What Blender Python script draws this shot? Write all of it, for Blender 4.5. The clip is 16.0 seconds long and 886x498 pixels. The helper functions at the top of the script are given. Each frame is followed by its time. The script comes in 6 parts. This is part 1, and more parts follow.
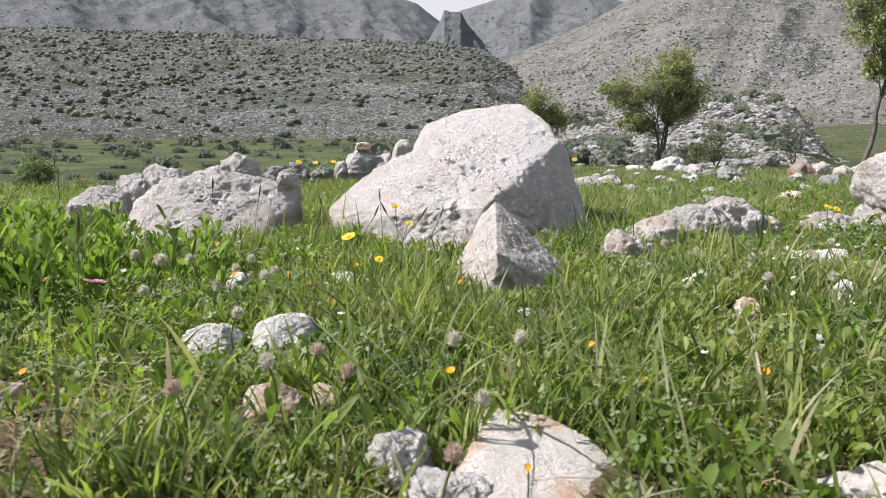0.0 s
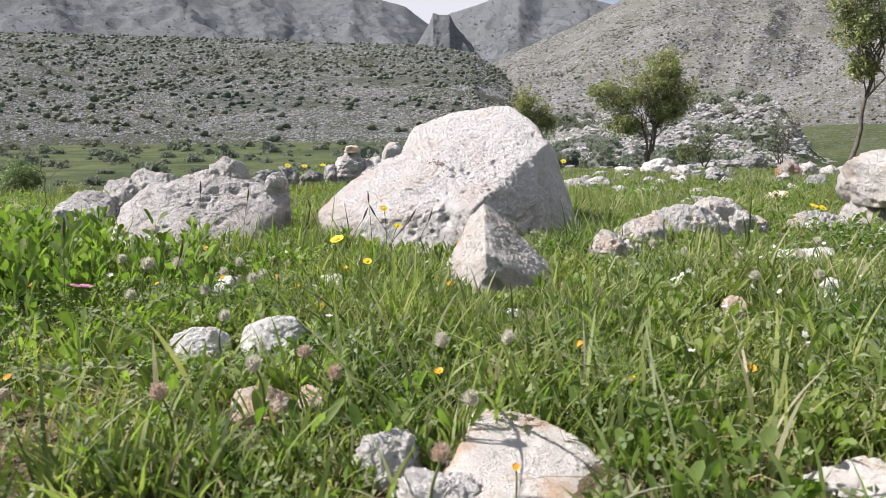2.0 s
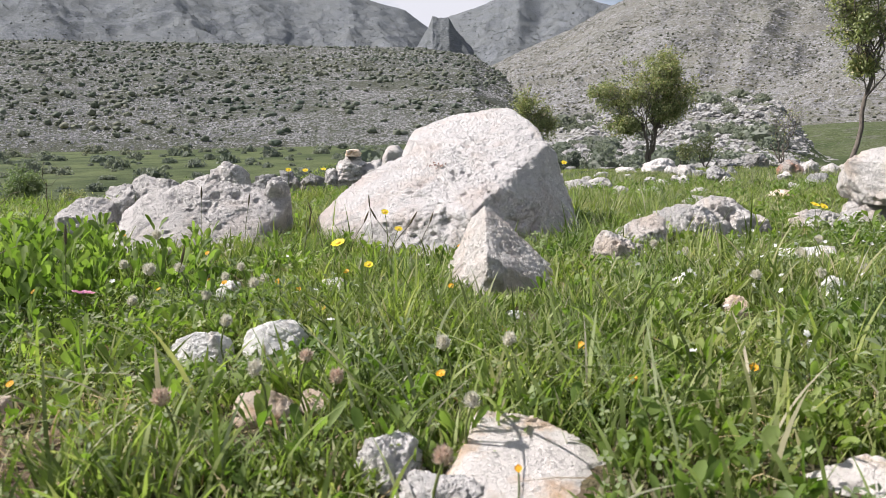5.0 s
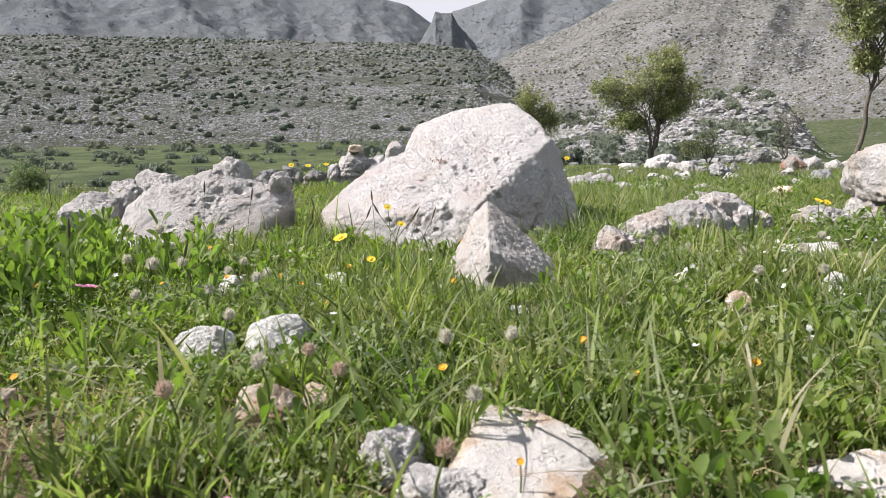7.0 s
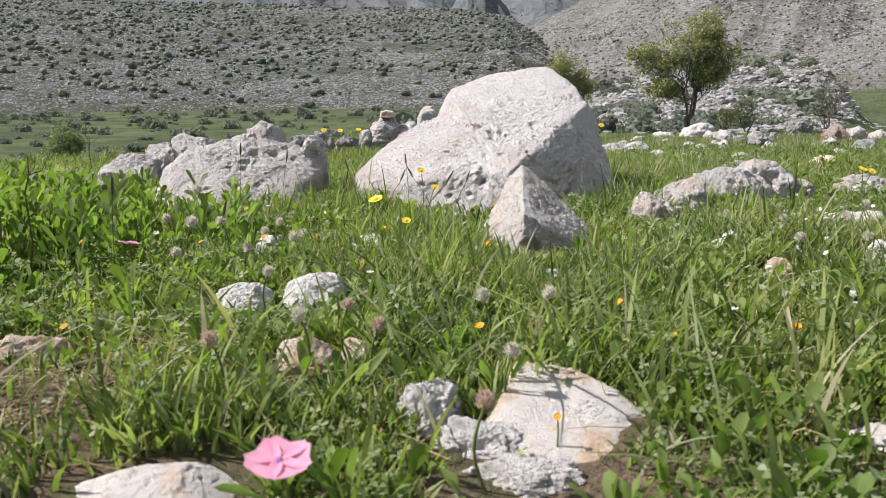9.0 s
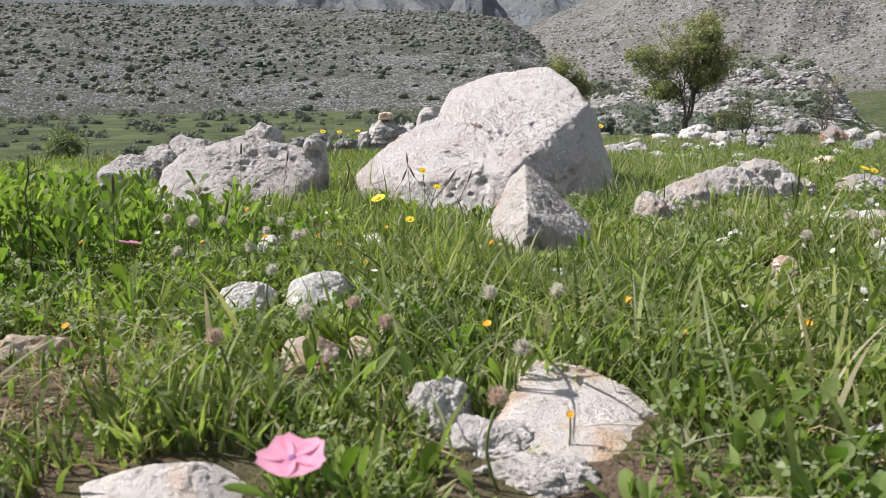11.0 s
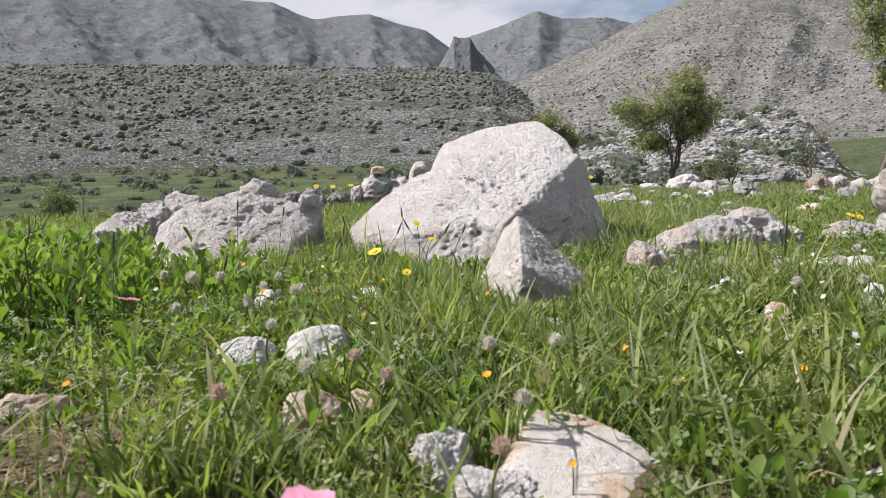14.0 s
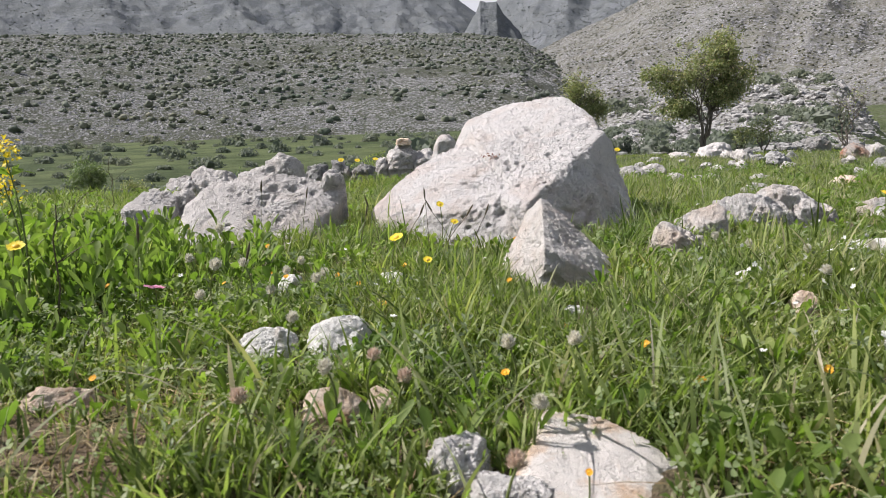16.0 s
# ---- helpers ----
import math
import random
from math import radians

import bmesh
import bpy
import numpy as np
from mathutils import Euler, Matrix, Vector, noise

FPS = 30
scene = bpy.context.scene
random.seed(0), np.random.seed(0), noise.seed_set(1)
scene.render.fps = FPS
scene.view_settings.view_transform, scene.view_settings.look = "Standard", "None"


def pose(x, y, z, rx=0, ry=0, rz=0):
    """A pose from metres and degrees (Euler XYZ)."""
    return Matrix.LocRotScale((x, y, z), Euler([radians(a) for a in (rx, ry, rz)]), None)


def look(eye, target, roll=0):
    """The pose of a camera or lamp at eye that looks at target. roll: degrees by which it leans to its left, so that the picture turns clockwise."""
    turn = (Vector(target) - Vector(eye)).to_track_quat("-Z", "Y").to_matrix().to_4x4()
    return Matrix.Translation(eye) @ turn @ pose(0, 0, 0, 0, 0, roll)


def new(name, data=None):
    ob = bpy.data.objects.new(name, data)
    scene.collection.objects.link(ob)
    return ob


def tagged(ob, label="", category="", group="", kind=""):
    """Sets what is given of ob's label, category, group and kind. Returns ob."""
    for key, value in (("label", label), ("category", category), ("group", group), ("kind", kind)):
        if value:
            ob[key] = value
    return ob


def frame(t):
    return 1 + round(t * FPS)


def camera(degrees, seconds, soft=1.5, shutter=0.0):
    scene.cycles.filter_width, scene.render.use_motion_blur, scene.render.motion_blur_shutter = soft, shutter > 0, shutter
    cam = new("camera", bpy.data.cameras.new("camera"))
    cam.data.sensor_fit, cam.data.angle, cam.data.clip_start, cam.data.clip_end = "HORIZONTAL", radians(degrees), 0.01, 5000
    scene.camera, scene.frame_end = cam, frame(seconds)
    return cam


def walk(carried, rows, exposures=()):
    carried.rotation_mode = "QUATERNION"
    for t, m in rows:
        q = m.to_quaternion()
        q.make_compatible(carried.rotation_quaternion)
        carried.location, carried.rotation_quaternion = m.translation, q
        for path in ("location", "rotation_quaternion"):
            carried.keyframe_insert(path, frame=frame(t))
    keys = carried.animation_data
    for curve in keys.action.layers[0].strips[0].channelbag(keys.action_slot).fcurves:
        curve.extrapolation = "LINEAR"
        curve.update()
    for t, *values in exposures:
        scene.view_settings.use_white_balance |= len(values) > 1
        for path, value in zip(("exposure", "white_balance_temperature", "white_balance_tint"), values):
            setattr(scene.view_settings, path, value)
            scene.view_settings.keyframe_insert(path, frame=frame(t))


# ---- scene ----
cam = camera(65.0, 16.0, 0.8)
cam.data.dof.use_dof, cam.data.dof.focus_distance, cam.data.dof.aperture_fstop = True, 6.0, 14.0
# seconds, eye in metres, turn in degrees
PATH = [
    (0.0, 0.0000, 0.0000, 0.2800, 80.00, -0.00, 0.00),
    (0.5, 0.0034, -0.0003, 0.2809, 80.51, 0.22, -0.71),
    (1.0, 0.0040, -0.0008, 0.2792, 80.43, 0.44, -0.85),
    (1.5, 0.0037, -0.0012, 0.2787, 80.33, 0.34, -0.88),
    (2.0, 0.0043, -0.0007, 0.2776, 80.23, 0.37, -0.83),
    (2.5, 0.0046, 0.0006, 0.2766, 80.31, 0.54, -0.94),
    (3.0, 0.0049, -0.0005, 0.2774, 80.38, 0.60, -0.90),
    (3.5, 0.0054, -0.0006, 0.2773, 80.41, 0.85, -0.87),
    (4.0, 0.0054, -0.0014, 0.2779, 80.45, 0.92, -0.83),
    (6.5, 0.0071, -0.0023, 0.2770, 80.34, 1.10, -0.75),
    (7.0, 0.0057, -0.0028, 0.2758, 80.11, 0.92, -0.57),
    (7.5, 0.0049, -0.0025, 0.2732, 79.59, 0.92, -0.11),
    (8.0, 0.0008, -0.0069, 0.2746, 80.01, 1.08, 0.66),
    (8.5, -0.0018, -0.0055, 0.2679, 78.80, 1.28, 1.52),
    (9.0, -0.0050, -0.0066, 0.2642, 77.54, 0.60, 1.95),
    (11.5, -0.0210, 0.0026, 0.2550, 77.93, 0.82, 1.60),
    (12.0, -0.0263, -0.0118, 0.2540, 78.35, 1.95, 1.49),
    (12.5, -0.0276, -0.0173, 0.2518, 79.11, 2.47, 0.90),
    (13.0, -0.0268, -0.0186, 0.2557, 80.37, 2.56, 0.62),
    (13.5, -0.0256, -0.0174, 0.2576, 81.39, 1.92, 1.12),
    (14.0, -0.0234, -0.0146, 0.2597, 81.99, 1.46, 0.98),
    (14.5, -0.0218, -0.0118, 0.2626, 82.32, 1.26, 0.78),
    (15.0, -0.0173, -0.0093, 0.2630, 82.25, 1.46, 0.89),
    (15.5, -0.0175, -0.0077, 0.2578, 79.58, 0.55, 2.31),
    (16.0, -0.0135, -0.0026, 0.2941, 79.44, 1.85, 3.10),
]
walk(cam, [(t, pose(x, y, z, rx, ry, rz)) for t, x, y, z, rx, ry, rz in PATH], [(0.0, 0.63, 6500, 16), (2.0, 0.67, 6500, 16), (7.0, 0.68, 6500, 16), (8.0, 0.60, 6500, 16), (9.0, 0.57, 6500, 16), (12.0, 0.52, 6500, 16), (16.0, 0.52, 6500, 16)])

# ---- world, sun, exposure ----
SUN_FROM = Vector((-0.80, 0.08, 0.85)).normalized()
world = bpy.data.worlds.new("sky")
scene.world = world
world.use_nodes = True
wn, wl = world.node_tree.nodes, world.node_tree.links
wn.clear()
w_out = wn.new("ShaderNodeOutputWorld")
w_bg = wn.new("ShaderNodeBackground")
w_sky = wn.new("ShaderNodeTexSky")
w_sky.sky_type = "NISHITA"
w_sky.sun_disc = False
w_sky.sun_elevation = math.asin(SUN_FROM.z)
w_sky.sun_rotation = math.atan2(SUN_FROM.x, SUN_FROM.y)
w_sky.altitude = 900
w_sky.dust_density = 1.5
w_co = wn.new("ShaderNodeTexCoord")
w_map = wn.new("ShaderNodeMapping")
w_map.inputs["Scale"].default_value = (1.0, 1.0, 3.2)
w_cloud = wn.new("ShaderNodeTexNoise")
w_cloud.inputs["Scale"].default_value = 3.2
w_cloud.inputs["Detail"].default_value = 7
w_cloud.inputs["Roughness"].default_value = 0.55
w_ramp = wn.new("ShaderNodeValToRGB")
w_ramp.color_ramp.elements[0].position = 0.40
w_ramp.color_ramp.elements[1].position = 0.60
w_mix = wn.new("ShaderNodeMix")
w_mix.data_type = "RGBA"
w_mix.inputs[7].default_value = (7.6, 7.9, 8.4, 1)
wl.new(w_co.outputs["Generated"], w_map.inputs["Vector"])
wl.new(w_map.outputs["Vector"], w_cloud.inputs["Vector"])
wl.new(w_cloud.outputs["Fac"], w_ramp.inputs["Fac"])
wl.new(w_ramp.outputs["Color"], w_mix.inputs[0])
wl.new(w_sky.outputs["Color"], w_mix.inputs[6])
wl.new(w_mix.outputs[2], w_bg.inputs["Color"])
w_bg.inputs["Strength"].default_value = 0.066
wl.new(w_bg.outputs["Background"], w_out.inputs["Surface"])

sun_data = bpy.data.lights.new("sun", "SUN")
sun_data.energy = 5.0
sun_data.angle = radians(0.6)
sun_data.color = (1.0, 0.97, 0.93)
sun = new("sun", sun_data)
sun.matrix_world = look(SUN_FROM * 50, (0, 0, 0))


# ---- materials ----
def node_kit(name):
    m = bpy.data.materials.new(name)
    m.use_nodes = True
    n, l = m.node_tree.nodes, m.node_tree.links
    b = n["Principled BSDF"]
    return m, n, l, b


def noise_node(n, l, scale, detail=4, rough=0.55, vec=None, dist=0.0):
    t = n.new("ShaderNodeTexNoise")
    t.inputs["Scale"].default_value = scale
    t.inputs["Detail"].default_value = detail
    t.inputs["Roughness"].default_value = rough
    t.inputs["Distortion"].default_value = dist
    if vec is not None:
        l.new(vec, t.inputs["Vector"])
    return t.outputs["Fac"]


def noise_colour(n, l, scale, vec):
    t = n.new("ShaderNodeTexNoise")
    t.inputs["Scale"].default_value = scale
    t.inputs["Detail"].default_value = 3
    l.new(vec, t.inputs["Vector"])
    return t.outputs["Color"]


def ramp_node(n, l, fac, stops):
    r = n.new("ShaderNodeValToRGB")
    e = r.color_ramp.elements
    while len(e) < len(stops):
        e.new(0.5)
    for k, (p, c) in enumerate(stops):
        e[k].position = p
        e[k].color = (*c, 1) if len(c) == 3 else c
    l.new(fac, r.inputs["Fac"])
    return r.outputs["Color"]


def mix_node(n, l, fac, a, b, mode="MIX"):
    x = n.new("ShaderNodeMix")
    x.data_type = "RGBA"
    x.blend_type = mode
    for sock, v in ((x.inputs[0], fac), (x.inputs[6], a), (x.inputs[7], b)):
        if isinstance(v, (int, float)):
            sock.default_value = v
        elif isinstance(v, tuple):
            sock.default_value = (*v, 1)
        else:
            l.new(v, sock)
    return x.outputs[2]


def bump_node(n, l, height, strength, distance, before=None):
    u = n.new("ShaderNodeBump")
    u.inputs["Strength"].default_value = strength
    u.inputs["Distance"].default_value = distance
    l.new(height, u.inputs["Height"])
    if before is not None:
        l.new(before, u.inputs["Normal"])
    return u.outputs["Normal"]


def coords(n, l, scale=(1, 1, 1), kind="Object"):
    c = n.new("ShaderNodeTexCoord")
    m = n.new("ShaderNodeMapping")
    m.inputs["Scale"].default_value = scale
    l.new(c.outputs[kind], m.inputs["Vector"])
    return m.outputs["Vector"]


GREY = lambda v: (v, v, v)


def limestone(name, pale, warm, grey, size, warm_at=0.55, grey_at=0.55, pits=0.6):
    """Weathered limestone; size is the grain of its blotches per metre."""
    m, n, l, b = node_kit(name)
    v = coords(n, l)
    big = noise_node(n, l, size * 0.55, 5, 0.6, v, 0.4)
    mid = noise_node(n, l, size * 2.2, 6, 0.65, v)
    fine = noise_node(n, l, size * 14, 5, 0.7, v)
    lich = noise_node(n, l, size * 1.1, 8, 0.72, v, 0.8)
    c = mix_node(n, l, ramp_node(n, l, big, [(warm_at - 0.08, GREY(0)), (warm_at + 0.12, GREY(1))]), pale, warm)
    c = mix_node(n, l, ramp_node(n, l, lich, [(grey_at - 0.03, GREY(0)), (grey_at + 0.10, GREY(0.85))]), c, grey)
    holes = []
    for rate, lo, hi, gate in ((6, 0.08, 0.20, 0.50), (15, 0.10, 0.26, 0.52)):
        vo = n.new("ShaderNodeTexVoronoi")
        vo.inputs["Scale"].default_value = size * rate
        vo.inputs["Randomness"].default_value = 1.0
        l.new(mix_node(n, l, 0.10, v, noise_colour(n, l, size * rate, v)), vo.inputs["Vector"])
        some = ramp_node(n, l, noise_node(n, l, size * rate * 0.4, 2, 0.5, v), [(gate, GREY(1)), (gate + 0.06, GREY(0))])
        holes.append(mix_node(n, l, 1.0, ramp_node(n, l, vo.outputs["Distance"], [(lo, GREY(0)), (hi, GREY(1))]), some, "LIGHTEN"))
    pit = mix_node(n, l, 1.0, holes[0], holes[1], "MULTIPLY")
    grit = noise_node(n, l, size * 40, 4, 0.75, v)
    c = mix_node(n, l, 0.45, c, ramp_node(n, l, mid, [(0.29, GREY(0.66)), (0.46, GREY(0.97)), (0.8, GREY(1.06))]), "MULTIPLY")
    c = mix_node(n, l, 0.6, c, ramp_node(n, l, fine, [(0.28, GREY(0.38)), (0.41, GREY(0.94)), (0.75, GREY(1.08))]), "MULTIPLY")
    c = mix_node(n, l, 0.45, c, ramp_node(n, l, grit, [(0.30, GREY(0.45)), (0.42, GREY(1.0)), (0.7, GREY(1.08))]), "MULTIPLY")
    c = mix_node(n, l, 0.55 * pits, c, pit, "MULTIPLY")
    l.new(c, b.inputs["Base Color"])
    b.inputs["Roughness"].default_value = 0.92
    b.inputs["Specular IOR Level"].default_value = 0.25
    dent = noise_node(n, l, size * 5.5, 4, 0.6, v)
    n0 = bump_node(n, l, ramp_node(n, l, dent, [(0.30, GREY(0)), (0.52, GREY(0.85)), (0.75, GREY(1))]), 0.9, 0.10 / size)
    n1 = bump_node(n, l, mid, 0.6, 0.10 / size, n0)
    n2 = bump_node(n, l, fine, 1.0, 0.15 / size, n1)
    n3 = bump_node(n, l, pit, pits, 0.09 / size, n2)
    n4 = bump_node(n, l, grit, 0.9, 0.030 / size, n3)
    l.new(n4, b.inputs["Normal"])
    return m


def foliage(name, stops, shine=0.35, thin=0.4, glow=(1.02, 1.26, 0.50), vary=30.0):
    """Leaves: the colour varies from leaf to leaf, and light comes through them."""
    m, n, l, b = node_kit(name)
    g = n.new("ShaderNodeNewGeometry")
    v = coords(n, l)
    c = ramp_node(n, l, g.outputs["Random Per Island"], stops)
    c = mix_node(n, l, 0.5, c, ramp_node(n, l, noise_node(n, l, vary, 3, 0.6, v), [(0.3, (0.55, 0.55, 0.5)), (0.65, (1.15, 1.15, 1.0))]), "MULTIPLY")
    drift = noise_node(n, l, vary * 0.11, 4, 0.6, v)
    c = mix_node(n, l, 0.85, c, ramp_node(n, l, drift, [(0.32, (0.66, 0.76, 0.78)), (0.5, (1.0, 1.0, 1.0)), (0.68, (1.26, 1.14, 1.02))]), "MULTIPLY")
    l.new(c, b.inputs["Base Color"])
    b.inputs["Roughness"].default_value = 0.55
    b.inputs["Specular IOR Level"].default_value = shine
    tr = n.new("ShaderNodeBsdfTranslucent")
    l.new(mix_node(n, l, 1.0, c, glow, "MULTIPLY"), tr.inputs["Color"])
    mx = n.new("ShaderNodeMixShader")
    mx.inputs[0].default_value = thin
    l.new(b.outputs[0], mx.inputs[1])
    l.new(tr.outputs[0], mx.inputs[2])
    l.new(mx.outputs[0], n["Material Output"].inputs["Surface"])
    return m


def petal(name, inner, outer, thin=0.3):
    m, n, l, b = node_kit(name)
    v = coords(n, l)
    c = mix_node(n, l, ramp_node(n, l, noise_node(n, l, 120, 3, 0.6, v), [(0.3, GREY(0)), (0.7, GREY(1))]), inner, outer)
    l.new(c, b.inputs["Base Color"])
    b.inputs["Roughness"].default_value = 0.6
    tr = n.new("ShaderNodeBsdfTranslucent")
    l.new(c, tr.inputs["Color"])
    mx = n.new("ShaderNodeMixShader")
    mx.inputs[0].default_value = thin
    l.new(b.outputs[0], mx.inputs[1])
    l.new(tr.outputs[0], mx.inputs[2])
    l.new(mx.outputs[0], n["Material Output"].inputs["Surface"])
    return m


def bark(name, dark, pale):
    m, n, l, b = node_kit(name)
    v = coords(n, l, (1, 1, 0.25))
    f = noise_node(n, l, 45, 6, 0.7, v)
    l.new(ramp_node(n, l, f, [(0.3, dark), (0.7, pale)]), b.inputs["Base Color"])
    b.inputs["Roughness"].default_value = 0.9
    l.new(bump_node(n, l, f, 0.8, 0.01), b.inputs["Normal"])
    return m


def ground_material():
    """Soil and turf near by; pale stones on the knoll; green meadow in the valley (mesh attribute 'cover': r rocky, g meadow)."""
    m, n, l, b = node_kit("soil_and_turf")
    v = coords(n, l)
    a = n.new("ShaderNodeAttribute")
    a.attribute_name = "cover"
    sep = n.new("ShaderNodeSeparateColor")
    l.new(a.outputs["Color"], sep.inputs["Color"])
    fine = noise_node(n, l, 60, 6, 0.7, v)
    mid = noise_node(n, l, 7, 6, 0.65, v)
    soil = mix_node(n, l, ramp_node(n, l, fine, [(0.3, GREY(0)), (0.7, GREY(1))]), (0.07, 0.05, 0.034), (0.24, 0.18, 0.125))
    soil = mix_node(n, l, ramp_node(n, l, mid, [(0.42, GREY(0)), (0.6, GREY(0.6))]), soil, (0.05, 0.075, 0.018))
    patch = noise_node(n, l, 0.16, 8, 0.62, v)
    tuft = noise_node(n, l, 1.6, 6, 0.7, v)
    turf = mix_node(n, l, ramp_node(n, l, patch, [(0.40, GREY(0)), (0.60, GREY(1))]), (0.044, 0.064, 0.024), (0.100, 0.124, 0.050))
    turf = mix_node(n, l, 0.7, turf, ramp_node(n, l, tuft, [(0.3, GREY(0.5)), (0.7, GREY(1.1))]), "MULTIPLY")
    st = noise_node(n, l, 2.2, 9, 0.75, v, 0.5)
    st2 = noise_node(n, l, 7.5, 6, 0.75, v)
    stone = ramp_node(n, l, st2, [(0.30, (0.10, 0.097, 0.09)), (0.68, (0.34, 0.335, 0.32))])
    rocky = mix_node(n, l, ramp_node(n, l, st, [(0.42, GREY(0)), (0.50, GREY(1))]), mix_node(n, l, 0.5, turf, (0.10, 0.10, 0.06)), stone)
    c = mix_node(n, l, sep.outputs["Green"], soil, turf)
    c = mix_node(n, l, sep.outputs["Red"], c, rocky)
    l.new(c, b.inputs["Base Color"])
    b.inputs["Roughness"].default_value = 0.95
    b.inputs["Specular IOR Level"].default_value = 0.15
    n1 = bump_node(n, l, fine, 0.8, 0.012)
    l.new(bump_node(n, l, st, 0.6, 0.15, n1), b.inputs["Normal"])
    return m


def hill_material(name, grass, dry, rock_dark, rock_pale, scale, amount, strata=3.0, cliff=0.0):
    """A slope of broken limestone beds with thin grass between; scale is per metre, amount the share of rock."""
    m, n, l, b = node_kit(name)
    v = coords(n, l, (1, 1, strata))
    v1 = coords(n, l)
    big = noise_node(n, l, scale * 0.06, 6, 0.6, v1)
    med = noise_node(n, l, scale * 0.35, 8, 0.72, v)
    fine = noise_node(n, l, scale * 1.3, 8, 0.75, v)
    green = mix_node(n, l, ramp_node(n, l, big, [(0.38, GREY(0)), (0.62, GREY(1))]), grass, dry)
    green = mix_node(n, l, 0.6, green, ramp_node(n, l, fine, [(0.38, GREY(0.5)), (0.6, GREY(1.2))]), "MULTIPLY")
    rock = ramp_node(n, l, fine, [(0.40, rock_dark), (0.58, rock_pale)])
    add = n.new("ShaderNodeMath")
    add.operation = "MULTIPLY_ADD"
    l.new(big, add.inputs[0])
    add.inputs[1].default_value = -0.45
    l.new(med, add.inputs[2])
    edge = 0.5 - 0.225 - (amount - 0.5) * 0.35
    mask = ramp_node(n, l, add.outputs[0], [(edge - 0.02, GREY(0)), (edge + 0.06, GREY(1))])
    c = mix_node(n, l, mask, green, rock)
    speck = ramp_node(n, l, noise_node(n, l, scale * 3.4, 3, 0.6, v), [(0.56, GREY(0)), (0.62, GREY(0.85))])
    c = mix_node(n, l, speck, c, rock_pale)
    c = mix_node(n, l, 0.8, c, ramp_node(n, l, noise_node(n, l, scale * 2.3, 4, 0.7, v), [(0.36, GREY(0.45)), (0.50, GREY(1.0)), (0.7, GREY(1.1))]), "MULTIPLY")
    if cliff:
        g = n.new("ShaderNodeNewGeometry")
        sp = n.new("ShaderNodeSeparateXYZ")
        l.new(g.outputs["Normal"], sp.inputs[0])
        steep = ramp_node(n, l, sp.outputs["Z"], [(cliff - 0.1, GREY(1)), (cliff + 0.08, GREY(0))])
        c = mix_node(n, l, steep, c, mix_node(n, l, fine, rock_dark, rock_pale))
    l.new(c, b.inputs["Base Color"])
    b.inputs["Roughness"].default_value = 1.0
    b.inputs["Specular IOR Level"].default_value = 0.05
    n1 = bump_node(n, l, med, 0.7, 0.9 / scale)
    l.new(bump_node(n, l, fine, 0.8, 0.45 / scale, n1), b.inputs["Normal"])
    return m


M_BOULDER = limestone("boulder_limestone", (0.735, 0.707, 0.679), (0.679, 0.601, 0.546), (0.456, 0.449, 0.437), 11, 0.54, 0.60, 1.0)
M_WHITE = limestone("white_limestone", (0.840, 0.826, 0.777), (0.580, 0.435, 0.310), (0.394, 0.371, 0.343), 28, 0.60, 0.62, 0.4)
M_STAIN = limestone("stained_limestone", (0.840, 0.791, 0.731), (0.706, 0.446, 0.236), (0.470, 0.433, 0.390), 22, 0.585, 0.62, 0.4)
M_TAN = limestone("tan_limestone", (0.827, 0.692, 0.567), (0.533, 0.323, 0.177), (0.340, 0.298, 0.248), 30, 0.52, 0.60, 0.5)
M_LEDGE = limestone("ledge_limestone", (0.702, 0.674, 0.639), (0.660, 0.562, 0.477), (0.421, 0.409, 0.395), 10, 0.52, 0.58, 1.0)
M_GREY = limestone("grey_pitted_limestone", (0.670, 0.639, 0.604), (0.584, 0.528, 0.475), (0.314, 0.304, 0.292), 10, 0.56, 0.55, 1.0)
M_DARK = limestone("dark_grey_limestone", (0.425, 0.418, 0.403), (0.455, 0.380, 0.319), (0.183, 0.183, 0.175), 9, 0.60, 0.48, 1.0)
M_RED = limestone("rust_stained_limestone", (0.458, 0.420, 0.382), (0.508, 0.241, 0.128), (0.229, 0.218, 0.210), 5, 0.50, 0.56, 0.8)
M_GREYSTONE = limestone("ragged_grey_limestone", (0.837, 0.805, 0.762), (0.756, 0.698, 0.627), (0.446, 0.430, 0.409), 24, 0.58, 0.54, 0.7)
M_WEDGE = limestone("grey_pink_limestone", (0.713, 0.678, 0.629), (0.653, 0.570, 0.499), (0.404, 0.389, 0.374), 14, 0.52, 0.57, 1.0)
M_SCREE = limestone("scree_limestone", (0.536, 0.529, 0.510), (0.473, 0.447, 0.409), (0.255, 0.251, 0.242), 3, 0.56, 0.50, 0.8)
M_GROUND = ground_material()
M_HILL = hill_material("stony_pasture", (0.054, 0.068, 0.038), (0.074, 0.080, 0.056), (0.040, 0.040, 0.039), (0.235, 0.237, 0.233), 1.5, 0.46, 3.0)
M_SLOPE = hill_material("stony_mountainside", (0.132, 0.137, 0.100), (0.160, 0.155, 0.130), (0.090, 0.090, 0.088), (0.300, 0.298, 0.288), 1.1, 0.52, 2.0)
# Distance haze is put into this rock colour: bluish and low in contrast.
M_FAR_HAZE = hill_material("far_mountainside_hazed", (0.130, 0.146, 0.146), (0.156, 0.168, 0.166), (0.095, 0.106, 0.116), (0.225, 0.238, 0.250), 0.45, 0.50, 2.0)
